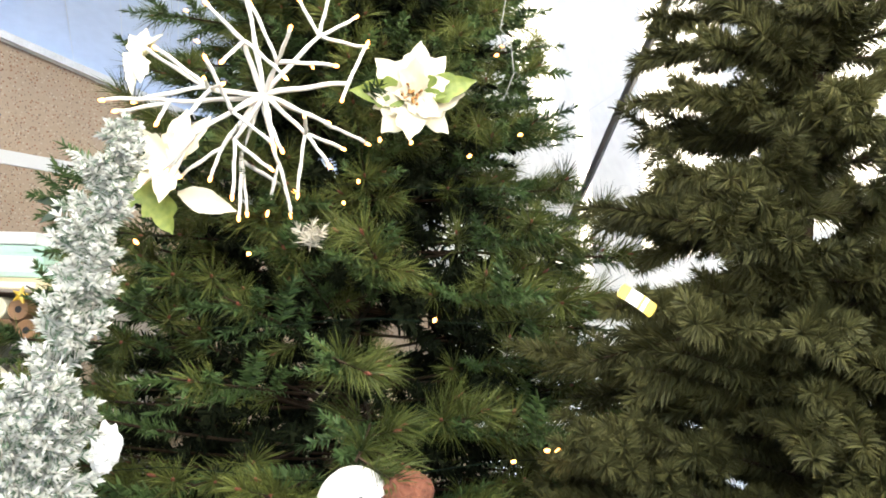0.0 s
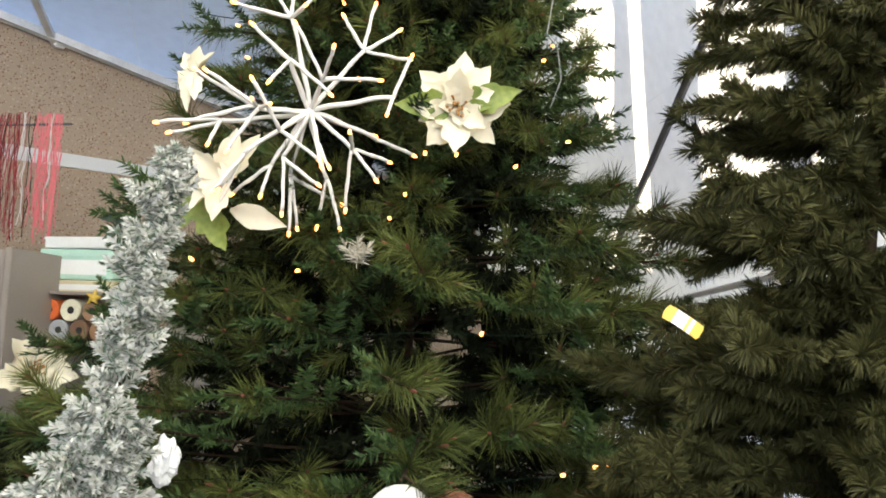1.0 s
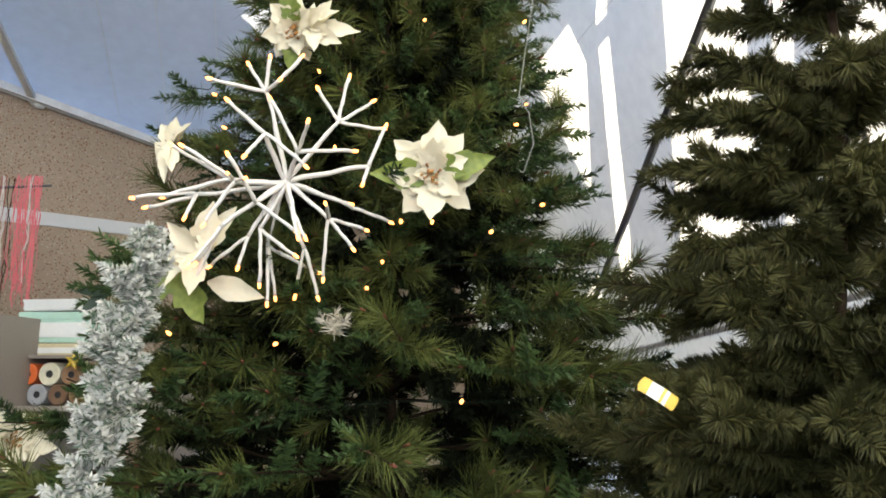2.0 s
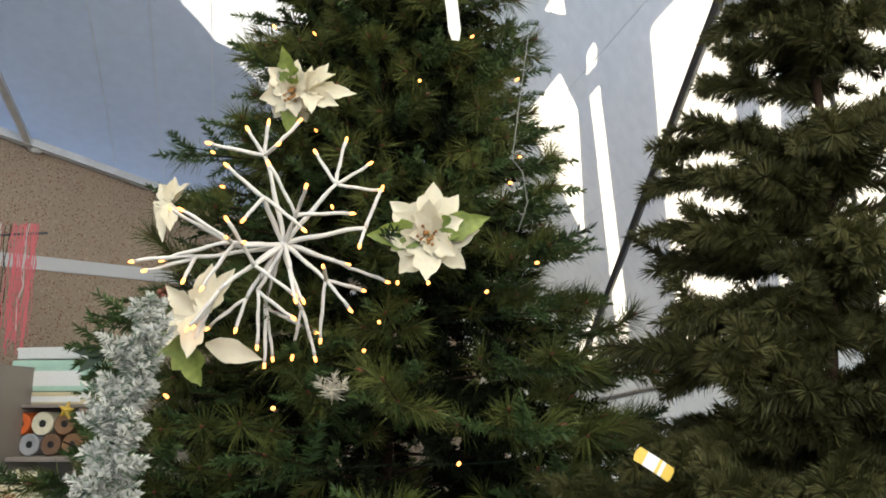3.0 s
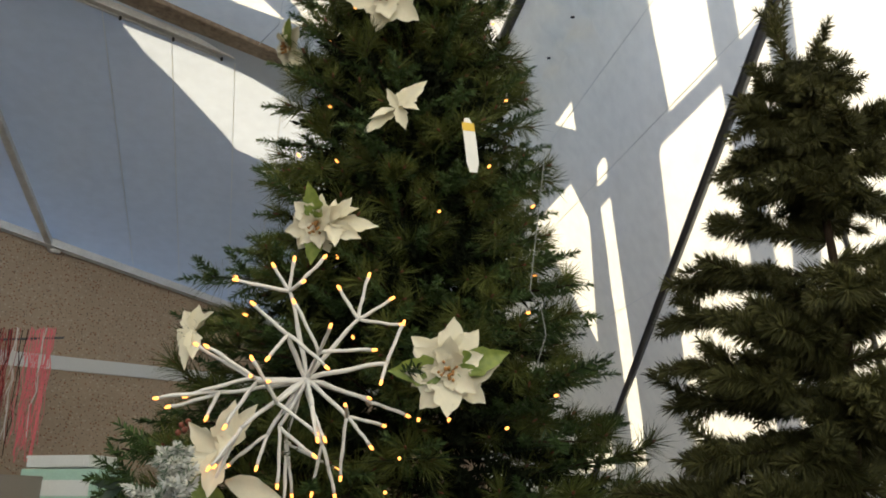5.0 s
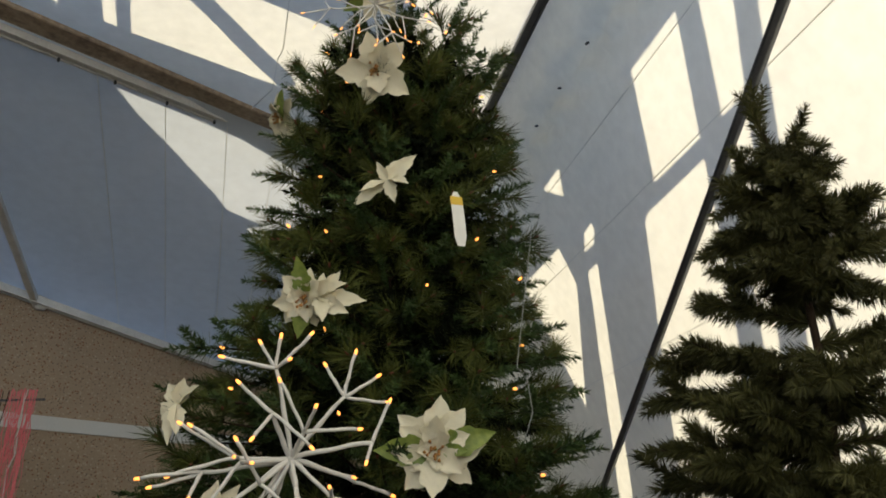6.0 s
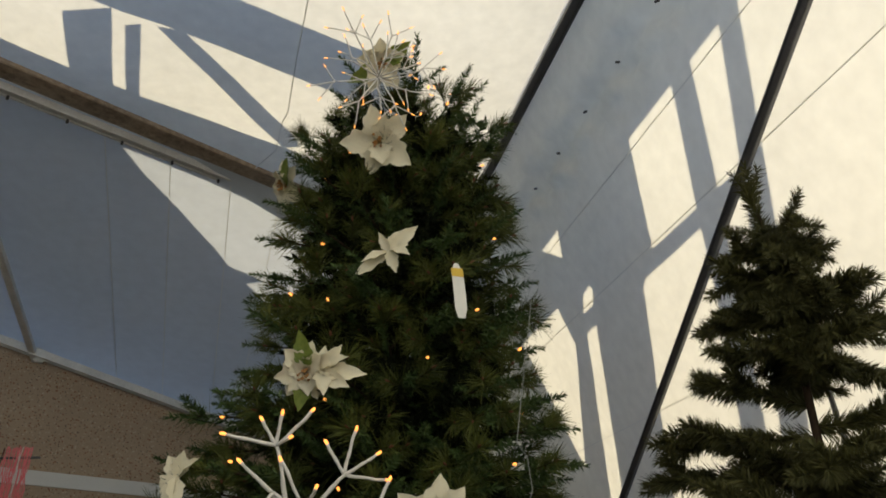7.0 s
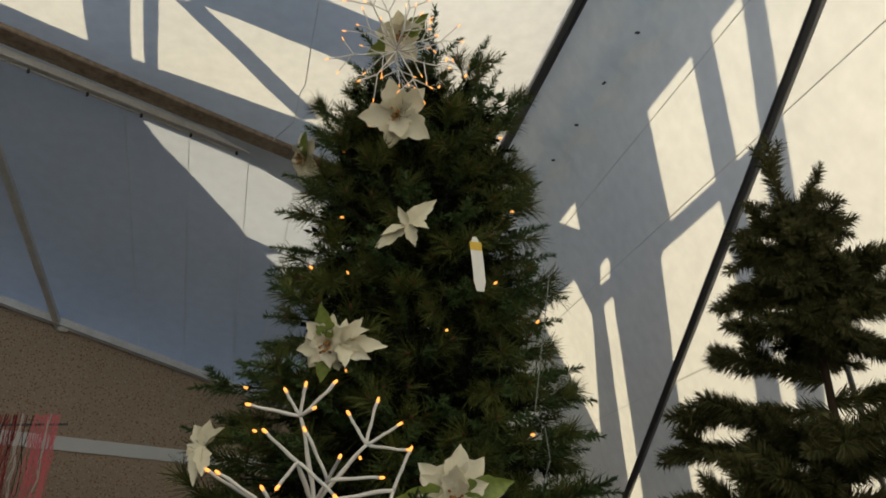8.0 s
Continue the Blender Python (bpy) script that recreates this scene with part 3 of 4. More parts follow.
def brush_tree():
    """The sparse tree: a crooked pole with brushes that leave open gaps between them."""
    th = thing("christmas_tree", RIGHT_AT, "olive-green sparse artificial tree, undecorated", "tree")
    across = Vector((0.943, -0.334, 0))
    bend = lambda z: across * float(np.interp(z, [0, 1.5, 2.0, 2.3, 2.6, 2.8], [0, 0, 0.045, 0.04, 0.025, -0.01]))
    v, f = tube_data([bend(z) + Vector((0, 0, z)) for z in (0, 1.0, 1.5, 1.8, 2.0, 2.3, 2.6, 2.72)], [0.013, 0.013, 0.012, 0.011, 0.010, 0.008, 0.006, 0.004], 10)
    tagged(link_mesh("trunk", v, f, M_STEM, th, smooth=True), label="brown steel pole")
    for k in range(4):
        part("leg", box_bm((0.42, 0.03, 0.02), (0.22, 0, 0.03), 0.004, Matrix.Rotation(math.pi / 4 + k * math.pi / 2, 4, "Z")), M_CABLE, th)
    made = {}

    def put(z, az, length, lift):
        size = min((0.10, 0.15, 0.20, 0.26, 0.33, 0.40, 0.52, 0.66), key=lambda q: abs(q - length))
        kinds = made.setdefault(size, [])
        if len(kinds) < 4:
            kinds.append(brush_branch(size, int(2 + 16 * size)))
        ob = new("branch", kinds[-1] if len(kinds) < 4 else kinds[RK.integers(4)])
        ob.parent = th
        ob.matrix_basis = Matrix.Translation(bend(z) + Vector((0, 0, z))) @ Matrix.Rotation(radians(az), 4, "Z") @ Matrix.Rotation(-radians(lift), 4, "Y") @ Matrix.Rotation(RK.uniform(-0.6, 0.6), 4, "X") @ Matrix.Diagonal((length / size, 1, 1, 1))

    # arms towards the aisle side: height, reach, lift
    for z, reach, lift in ((2.54, 0.085, 20), (2.47, 0.12, 14), (2.42, 0.15, -4), (2.37, 0.16, 4), (2.31, 0.15, -8), (2.17, 0.235, 20), (2.095, 0.33, 3), (1.99, 0.36, 6), (1.90, 0.37, 5), (1.82, 0.35, 5), (1.76, 0.35, -9), (1.64, 0.33, -11)):
        put(z, 160 + RK.uniform(-9, 9), reach, lift)
        if z < 2.05:
            put(z + RK.uniform(-0.03, 0.03), 160 + RK.uniform(25, 55), reach * RK.uniform(0.65, 0.95), lift + RK.uniform(-14, 12))
            put(z + RK.uniform(-0.04, 0.04), 160 - RK.uniform(15, 50), reach * RK.uniform(0.6, 0.95), lift + RK.uniform(-12, 14))
    # arms towards the sheet
    for z, reach, lift in ((2.59, 0.075, 17), (2.53, 0.085, -5), (2.46, 0.125, -8), (2.39, 0.15, 6), (2.31, 0.20, 20), (2.28, 0.17, -18), (2.12, 0.22, 5), (2.05, 0.33, 14), (1.97, 0.36, 2), (1.90, 0.36, 10), (1.82, 0.38, -4), (1.74, 0.38, 8), (1.66, 0.40, -2)):
        put(z, -20 + RK.uniform(-14, 14), reach, lift)
    # short arms to the front and the back
    for z in (2.55, 2.50, 2.46, 2.41, 2.36, 2.30, 2.25, 2.03, 1.96, 1.90, 1.85, 1.79, 1.74, 1.68):
        for az in (-110, 70, -65, 115) if z > 2.1 else (-110, 70):
            put(z + RK.uniform(-0.02, 0.02), az + RK.uniform(-25, 25), (0.065 if z > 2.4 else 0.13 if z > 2.2 else 0.25) * RK.uniform(0.8, 1.2), RK.uniform(-8, 18))
    z, turn = 0.45, 0.0
    while z < 1.60:
        r = float(np.interp(z, [0.3, 0.8, 1.15, 1.6], [0.70, 0.66, 0.58, 0.42]))
        turn += 23
        n = int(2 * math.pi * r / 0.18)
        for k in range(n):
            if RK.random() < 0.80:
                put(z + RK.uniform(-0.03, 0.03), turn + 360 * (k + RK.uniform(-0.25, 0.25)) / n, r * RK.uniform(0.75, 1.1), RK.uniform(-14, 16))
        z += 0.10
    sh = Shape()
    for d in ((-0.35, 0.15, 1.0), (0.25, -0.1, 1.0), (0.0, 0.3, 1.0), (-0.1, -0.3, 1.0)):
        fir_tip(RK, sh, tuple(bend(2.70) + Vector((0, 0, 2.70))), d, 0.10, 0.034, 0, 110, 0.0032, 2.0)
    fir_tip(RK, sh, tuple(bend(2.52) + Vector((0, 0, 2.52))), (-0.12, 0.03, 1.0), 0.22, 0.046, 0, 420, 0.0034, 2.0)
    fir_tip(RK, sh, tuple(bend(2.2) + Vector((0, 0, 2.2))), (-0.03, 0.01, 1.0), 0.34, 0.05, 0, 620, 0.0034, 2.0)
    ob = new("leader", sh.mesh("leader", [M_OLIVE]))
    ob.parent = th
    return th


right_tree = brush_tree()


# ---- poinsettias ----
prng = np.random.default_rng(21)


def petal_data(length, width, curl, fold, teeth=0.0):
    """A pointed petal along +x: creased, wavy at its edges, bent and curled; a thin solid."""
    n, verts, faces = 16, [], []
    ph, bend = prng.uniform(0, 6.28), prng.uniform(-0.10, 0.10)
    for side in (0, 1):
        for i in range(n + 1):
            t = i / n
            w = width * 0.5 * math.sin(math.pi * t ** 0.8) ** 1.08 if 0 < t < 1 else 0.0
            if i == 0:
                w = width * 0.07
            z = curl * length * math.sin(t * 2.0) * t
            for s in (-1, -0.5, 0, 0.5, 1):
                saw = (3.2 * t + 0.16 * ph + 0.3 * s) % 1.0
                ragged = 1 + 2.2 * teeth * (saw - 0.55) if abs(s) == 1 else 1.0
                wave = 0.10 * w * abs(s) * math.sin(9 * t + ph + 1.7 * s)
                verts.append((length * t, w * s * ragged + bend * length * t * t, z + fold * abs(s) * w + wave + (0.0010 if side else 0)))
    m = 5
    off = (n + 1) * m
    for i in range(n):
        for s in range(m - 1):
            a = i * m + s
            faces.append((a, a + m, a + m + 1, a + 1))
            faces.append((off + a + 1, off + a + m + 1, off + a + m, off + a))
    return verts, faces


def poinsettia(at, facing, size, label, rng, leaves=2, petals=(8, 6, 5), spin=0.0, tilt_in=0.0):
    """A cloth poinsettia with layers of petals, a stamen cluster and leaves; size is its radius."""
    d = Vector(facing).normalized()
    m = Matrix.Translation(at) @ d.to_track_quat("Z", "Y").to_matrix().to_4x4() @ Matrix.Rotation(spin, 4, "Z")
    th = thing("poinsettia", at, label, "flower", "poinsettias on the tree", m)
    for layer, n in enumerate(petals):
        ln = size * (1.0, 0.78, 0.5)[layer]
        for k in range(n):
            v, f = petal_data(ln * rng.uniform(0.88, 1.08), ln * rng.uniform(0.64, 0.82), rng.uniform(-0.30, 0.16) + tilt_in * 0.4, rng.uniform(0.15, 0.5), 0.19)
            ob = link_mesh("petal", v, f, M_PETAL, th, smooth=True)
            az = 2 * math.pi * (k + 0.35 * layer + rng.uniform(-0.14, 0.14)) / n
            ob.matrix_basis = Matrix.Rotation(az, 4, "Z") @ Matrix.Translation((0.004, 0, 0.004 * layer)) @ Matrix.Rotation(-radians(rng.uniform(-4, 20) + 15 * layer + 60 * tilt_in), 4, "Y") @ Matrix.Rotation(rng.uniform(-0.25, 0.25), 4, "X")
    if leaves:
        v, f = petal_data(size * 0.62, size * 0.30, 0.05, 0.3, 0.1)
        ob = link_mesh("leaf", v, f, M_LEAF, th, smooth=True)
        ob.matrix_basis = Matrix.Translation((0.01, 0, 0.012)) @ Matrix.Rotation(-0.15, 4, "Z") @ Matrix.Rotation(-radians(24), 4, "Y")
    for k in range(leaves):
        v, f = petal_data(size * rng.uniform(1.25, 1.4), size * 0.60, -0.04, 0.3, 0.12)
        ob = link_mesh("leaf", v, f, M_LEAF, th, smooth=True)
        ob.matrix_basis = Matrix.Translation((0, 0, 0.006)) @ Matrix.Rotation(math.pi * (k + 0.05) * (1 if leaves == 2 else 0.7) + rng.uniform(-0.2, 0.2), 4, "Z") @ Matrix.Rotation(-radians(9), 4, "Y")
        tagged(ob, label="yellow-green cloth leaf")
    v, f = tube_data([(0, 0, 0), (0, 0, size * 0.24), (0, 0, size * 0.28), (0, 0, size * 0.31)], [0.0016, 0.0022, 0.0042, 0.0012], 6)
    for k in range(14):
        az, rr = rng.uniform(0, 6.28), rng.uniform(0, 0.19) * size
        if k == 0:
            ob = first = link_mesh("stamen", v, f, M_STAMEN, th, smooth=True)
        else:
            ob = new("stamen", first.data)
            ob.parent = th
        ob.matrix_basis = Matrix.Translation((rr * math.cos(az), rr * math.sin(az), 0.006)) @ Matrix.Rotation(rng.uniform(-0.5, 0.5), 4, "X") @ Matrix.Rotation(rng.uniform(-0.5, 0.5), 4, "Y")
    return th


def petal_cluster(at, petals, label):
    """A drooping bloom: petals given by reach to the side, reach up and width, folded round a short stalk."""
    th = thing("poinsettia", at, label, "flower", "poinsettias on the tree")
    for k, (dx, dz, w) in enumerate(petals):
        tip = Vector((dx, -0.02 - 0.012 * (k % 3), dz))
        v, f = petal_data(tip.length, w, -0.16 + 0.1 * (k % 3), 0.55, 0.16)
        ob = link_mesh("petal", v, f, M_PETAL, th, smooth=True)
        ob.matrix_basis = bar_m((0, -0.004 * k, 0), tip, up=(0, -1, 0.25)) @ Matrix.Rotation(0.5 * math.sin(2.1 * k), 4, "X")
    v, f = tube_data([(0, 0.10, -0.02), (0, 0.04, 0.0), (0, 0, 0)], 0.003, 6)
    link_mesh("stalk", v, f, M_DKLEAF, th, smooth=True)
    return th


VIEW_SIDE = Vector((0.13, -0.16, 1.6))


def towards(p, up=0.0, right=0.0):
    return (VIEW_SIDE - Vector(p)).normalized() + Vector((right, 0, up))


WL = "cream-white cloth poinsettia with green leaves on the tree"
poinsettia((-0.065, 1.542, 1.917), towards((-0.06, 1.57, 1.96), 0.05, 0.12), 0.112, WL, prng, 2, spin=0.05)
poinsettia((-0.421, 1.60, 2.319), towards((-0.43, 1.69, 2.36), -0.1, -0.15), 0.084, WL, prng, 2, (7, 6, 4), spin=1.45)
petal_cluster((-0.385, 1.615, 2.315), ((0.015, 0.070, 0.045), (0.065, 0.062, 0.046), (0.085, 0.028, 0.05), (0.125, -0.012, 0.052), (0.085, -0.045, 0.05), (0.030, -0.070, 0.048), (0.055, 0.005, 0.045)), "second cream-white cloth bloom hanging beside the first")
petal_cluster((-0.24, 1.78, 2.743), ((-0.112, -0.075, 0.050), (-0.085, -0.035, 0.045), (-0.03, 0.05, 0.03), (0.050, 0.085, 0.05), (0.088, 0.075, 0.048), (0.06, -0.03, 0.045), (0.02, -0.07, 0.04)), "drooping cream cloth poinsettia with folded petals")
poinsettia((-0.298, 1.78, 3.165), towards((-0.26, 1.75, 3.15), 0.1, 0), 0.122, "open cream cloth poinsettia below the treetop", prng, 0, (5, 2, 0), 0.75)
petal_cluster((-0.562, 1.46, 1.731), ((0.075, 0.098, 0.062), (0.025, 0.11, 0.060), (-0.065, 0.058, 0.052), (-0.085, -0.005, 0.055), (-0.068, -0.075, 0.06), (-0.015, -0.09, 0.055), (0.03, 0.03, 0.05)), "cream poinsettia with a yellow-green leaf and red berries")
petal_cluster((-0.770, 1.70, 2.060), ((-0.030, 0.058, 0.050), (0.010, 0.066, 0.045), (0.068, 0.040, 0.040), (-0.035, -0.04, 0.055), (-0.012, -0.105, 0.050), (0.02, -0.08, 0.045)), "pale cream cloth poinsettia at the edge of the tree")
poinsettia((-0.672, 1.992, 3.139), towards((-0.64, 1.9, 3.1), -0.1, -1.3), 0.10, "cream poinsettia half hidden in the needles", prng, 1, (5, 3, 2), 0.2)
poinsettia((-0.311, 1.806, 3.516), towards((-0.33, 1.86, 3.55), -0.2, 0.1), 0.10, "cream poinsettia at the treetop with green leaves", prng, 2, (5, 4, 2), 0.6)
poinsettia((-1.50, 2.17, 1.25), towards((-1.5, 2.2, 1.33), 0.5, 0.5), 0.14, "large cream poinsettia on a dark low branch", prng, 0, (5, 3, 2), 0.9, 0.25)

# loose leaves, petal and berries of the lower poinsettia spray
spray = thing("leaf_spray", (-0.57, 1.46, 1.70), "yellow-green cloth leaf spray with a cream petal and red berries", "decoration")
def spray_leaf(name, base, tip, width, material, twist=0.0, label=""):
    v, f = petal_data((Vector(tip) - Vector(base)).length, width, -0.05, 0.25, 0.26 if material is M_LEAF else 0.05)
    ob = link_mesh(name, v, f, material, spray, smooth=True)
    ob.matrix_world = bar_m(base, tip, up=(0, -1, 0.2)) @ Matrix.Rotation(twist, 4, "X")
    ob.matrix_basis = Matrix.Translation((0.57, -1.46, -1.70)) @ ob.matrix_world
    return tagged(ob, label=label)
spray_leaf("leaf", (-0.621, 1.475, 1.704), (-0.559, 1.464, 1.574), 0.085, M_LEAF, 0.2, "yellow-green veined leaf")
spray_leaf("leaf", (-0.636, 1.495, 1.704), (-0.693, 1.485, 1.622), 0.06, M_LEAF, -0.3)
spray_leaf("petal", (-0.559, 1.485, 1.67), (-0.427, 1.485, 1.637), 0.055, M_PETAL, 0.4)
for dx, dz in ((0, 0), (0.013, 0.008), (-0.010, 0.012), (0.004, 0.020), (-0.014, -0.006)):
    bm = bmesh.new()
    bmesh.ops.create_uvsphere(bm, u_segments=8, v_segments=6, radius=0.0075)
    bmesh.ops.translate(bm, verts=bm.verts, vec=(-0.685 + 0.57 + dx, 0.06 + dz * 0.3, 0.085 + dz))
    part("berry", bm, M_BUD, spray, smooth=True)


# ---- starburst lights ----
def burst_hub(at, facing, label, radius):
    """The hub of a starburst; its local x lies to the side, y up and z towards the viewer."""
    z = Vector(facing).normalized()
    x = Vector((0, 0, 1)).cross(z).normalized()
    m = Matrix((x, z.cross(x), z)).transposed().to_4x4()
    m.translation = at
    th = thing("starburst_light", at, label, "light", "starburst lights", m)
    bm = bmesh.new()
    bmesh.ops.create_icosphere(bm, subdivisions=2, radius=radius)
    part("hub", bm, M_WHITE, th, smooth=True)
    return th


def wire(name, a, b, r0, r1, parent):
    """A slightly crooked wrapped wire from a to b, with the bulges of its winding."""
    side = (b - a).orthogonal().normalized() * (0.040 * (b - a).length) * prng.choice((-1, 1)) * prng.uniform(0.4, 1.0)
    pts, radii, n = [], [], 9
    for i in range(n + 1):
        t = i / n
        pts.append(a.lerp(b, t) + side * math.sin(math.pi * t) + side * 0.45 * math.sin(3 * math.pi * t))
        radii.append((r0 + (r1 - r0) * t) * (1 + 0.15 * prng.uniform(-1, 1)))
    v, f = tube_data(pts, radii, 8)
    return link_mesh(name, v, f, M_WHITE, parent, smooth=True)


def limb(th, angle, reach, rise, *twigs, thick=0.0054):
    """An arm to a fork (turn in degrees, reach across, rise to the viewer), and its twigs, each ending in a lamp."""
    fork = Vector((reach * math.cos(radians(angle)), reach * math.sin(radians(angle)), rise))
    body = wire("arm", Vector((0, 0, 0)), fork, thick * 1.1, thick * 0.85, th)
    for turn, ln, dz in twigs:
        step = Vector((ln * math.cos(radians(turn)), ln * math.sin(radians(turn)), dz))
        e, d = fork + step, step.normalized()
        wire("twig", fork, e, thick * 0.82, thick * 0.72, body)
        v, f = tube_data([e - d * 0.002, e + d * 0.004, e + d * 0.010, e + d * 0.013], [thick * q for q in (0.62, 0.74, 0.64, 0.2)], 8)
        tagged(link_mesh("lamp", v, f, M_GLOW, body, smooth=True), label="small warm lamp")


hub_at = Vector((-0.388, 1.485, 1.892))
burst = burst_hub(hub_at, towards(hub_at), "white wire starburst light with warm glowing tips", 0.012)
limb(burst, 104, 0.208, 0.000, (171, 0.120, 0.000), (125, 0.065, 0.000), (85, 0.069, 0.010), (48, 0.108, 0.000), (31, 0.033, 0.041))
limb(burst, 115, 0.108, 0.062, (141, 0.098, 0.010), (-126, 0.063, 0.031), (-38, 0.107, 0.021))
limb(burst, 69, 0.065, 0.072, (70, 0.057, 0.072), (119, 0.120, 0.010), (5, 0.119, -0.010))
limb(burst, 52, 0.182, 0.010, (125, 0.081, 0.000), (79, 0.102, -0.010), (34, 0.087, 0.000), (-5, 0.098, -0.010))
limb(burst, 13, 0.185, 0.031, (69, 0.098, -0.010), (-109, 0.041, 0.031))
limb(burst, -15, 0.082, -0.021, (-15, 0.066, -0.010))
limb(burst, -18, 0.160, -0.021, (-18, 0.089, -0.010))
limb(burst, -40, 0.124, 0.041, (108, 0.030, 0.072), (-49, 0.080, 0.010), (-13, 0.084, -0.031), (-93, 0.129, -0.010))
limb(burst, -74, 0.059, 0.062, (-78, 0.065, 0.041), (-66, 0.070, 0.031))
limb(burst, -140, 0.079, 0.062, (121, 0.105, 0.052), (-35, 0.102, 0.021))
limb(burst, -117, 0.117, 0.021, (-36, 0.095, 0.041), (-88, 0.120, 0.021))
limb(burst, -73, 0.153, -0.010, (-73, 0.111, 0.010), (-99, 0.107, -0.010))
limb(burst, -105, 0.146, -0.031, (-88, 0.127, 0.031), (-80, 0.117, 0.000), (-27, 0.129, -0.010))
limb(burst, -122, 0.147, 0.010, (-105, 0.066, 0.021), (-140, 0.101, -0.010))
limb(burst, -141, 0.170, 0.062, (-126, 0.097, 0.010), (-122, 0.087, 0.000), (-113, 0.120, -0.021))
limb(burst, 180, 0.115, 0.021, (119, 0.006, 0.072), (148, 0.121, 0.010), (152, 0.144, -0.010), (-163, 0.148, -0.021))
limb(burst, -170, 0.193, 0.000, (-173, 0.127, 0.010), (-162, 0.107, 0.000), (-110, 0.055, 0.031))
limb(burst, -176, 0.106, 0.052, (-122, 0.108, 0.021), (6, 0.025, 0.062))
top_burst = burst_hub(Vector((-0.301, 1.737, 3.399)), Vector((0.12, -0.75, -0.25)), "thin white wire starburst light at the treetop, glowing tips", 0.008)
for k in range(17):
    a, r = k * 137.5, prng.uniform(0.03, 0.15)
    limb(top_burst, a, r, prng.uniform(-0.04, 0.13), *[(a + q + prng.uniform(-12, 12), prng.uniform(0.05, 0.09), prng.uniform(-0.02, 0.05)) for q in ((-38, 30) if k % 2 else (-52, 2, 48))], thick=0.0026)


# ---- fairy lights on the big tree ----
def fairy_lights():
    th = thing("fairy_lights", (-0.290, 2.25, 1.0), "string of small warm lamps on a dark cable", "light")
    pts = []
    for i in range(420):
        t = i / 419
        z = 0.9 + 2.75 * t
        r = float(np.interp(z, [q[0] for q in BIG_PROFILE], [q[1] for q in BIG_PROFILE])) * 0.93
        az = 2 * math.pi * 9 * t + 0.7
        r -= 0.05
        r += 0.09 * noise.noise(Vector((i * 0.31, 0, 0))) - 0.02
        pts.append(Vector((r * math.cos(az), r * math.sin(az), z - 1.0 + 0.10 * noise.noise(Vector((0, i * 0.23, 3))))))
    v, f = tube_data(pts, 0.0010, 4)
    link_mesh("cable", v, f, M_CABLE, th)
    base = None
    spots = [pts[i] for i in range(4, 420, 15)]
    for z, deg in ((2.577, -51.8), (2.388, -71.3), (2.478, -34.7), (2.096, -51.3), (1.872, -50.5), (1.784, -62.8), (1.799, -72.8), (1.798, -77.9), (1.645, -82.8), (1.553, -112.5),
                   (2.255, -137.2), (1.529, -94.5), (1.169, -57.4), (1.172, -58.8), (2.642, -124.4), (3.392, -59.2), (3.456, -68.9), (3.154, -104.5), (3.294, -84.4), (3.309, -73.3), (2.099, -120.8)):
        r = float(np.interp(z, [q[0] for q in BIG_PROFILE], [q[1] for q in BIG_PROFILE])) * 1.0
        spots.append(Vector((r * math.cos(radians(deg)), r * math.sin(radians(deg)), z - 1.0)))
    for p in spots:
        out = Vector((p.x, p.y, 0)).normalized()
        d = (out + Vector((0, 0, prng.uniform(-0.4, 0.6)))).normalized()
        if base is None:
            v, f = tube_data([(0, 0, 0), (0, 0, 0.008), (0, 0, 0.013)], [0.0036, 0.0040, 0.0015], 7)
            base = link_mesh("lamp", v, f, M_GLOW, th)
            ob = base
        else:
            ob = new("lamp", base.data)
            ob.parent = th
        ob.matrix_basis = Matrix.Translation(p + out * 0.012) @ d.to_track_quat("Z", "Y").to_matrix().to_4x4()
    return th


fairy_lights()
for pts in ([(0.19, 1.86, 2.62), (0.175, 1.80, 2.49), (0.15, 1.74, 2.30), (0.13, 1.68, 2.14), (0.155, 1.66, 2.10), (0.165, 1.66, 2.02), (0.14, 1.63, 1.94)],
            [(-0.60, 1.74, 2.30), (-0.623, 1.72, 2.296), (-0.639, 1.68, 2.245), (-0.663, 1.66, 2.194), (-0.706, 1.66, 2.201), (-0.739, 1.66, 2.209)]):
    v, f = tube_data(pts, 0.0014, 6)
    tagged(link_mesh("light_cable", v, f, M_PALECABLE if pts[0][0] > 0 else M_CABLE, smooth=True), "slack light cable hanging on the tree", "cable")

# ---- flocked tree in front ----
M_FLOCKGREEN = mat("frosted_green_needle", (0.20, 0.26, 0.18), 0.8, dark=(0.05, 0.10, 0.05), scale=9, fine=60, island=0.5)


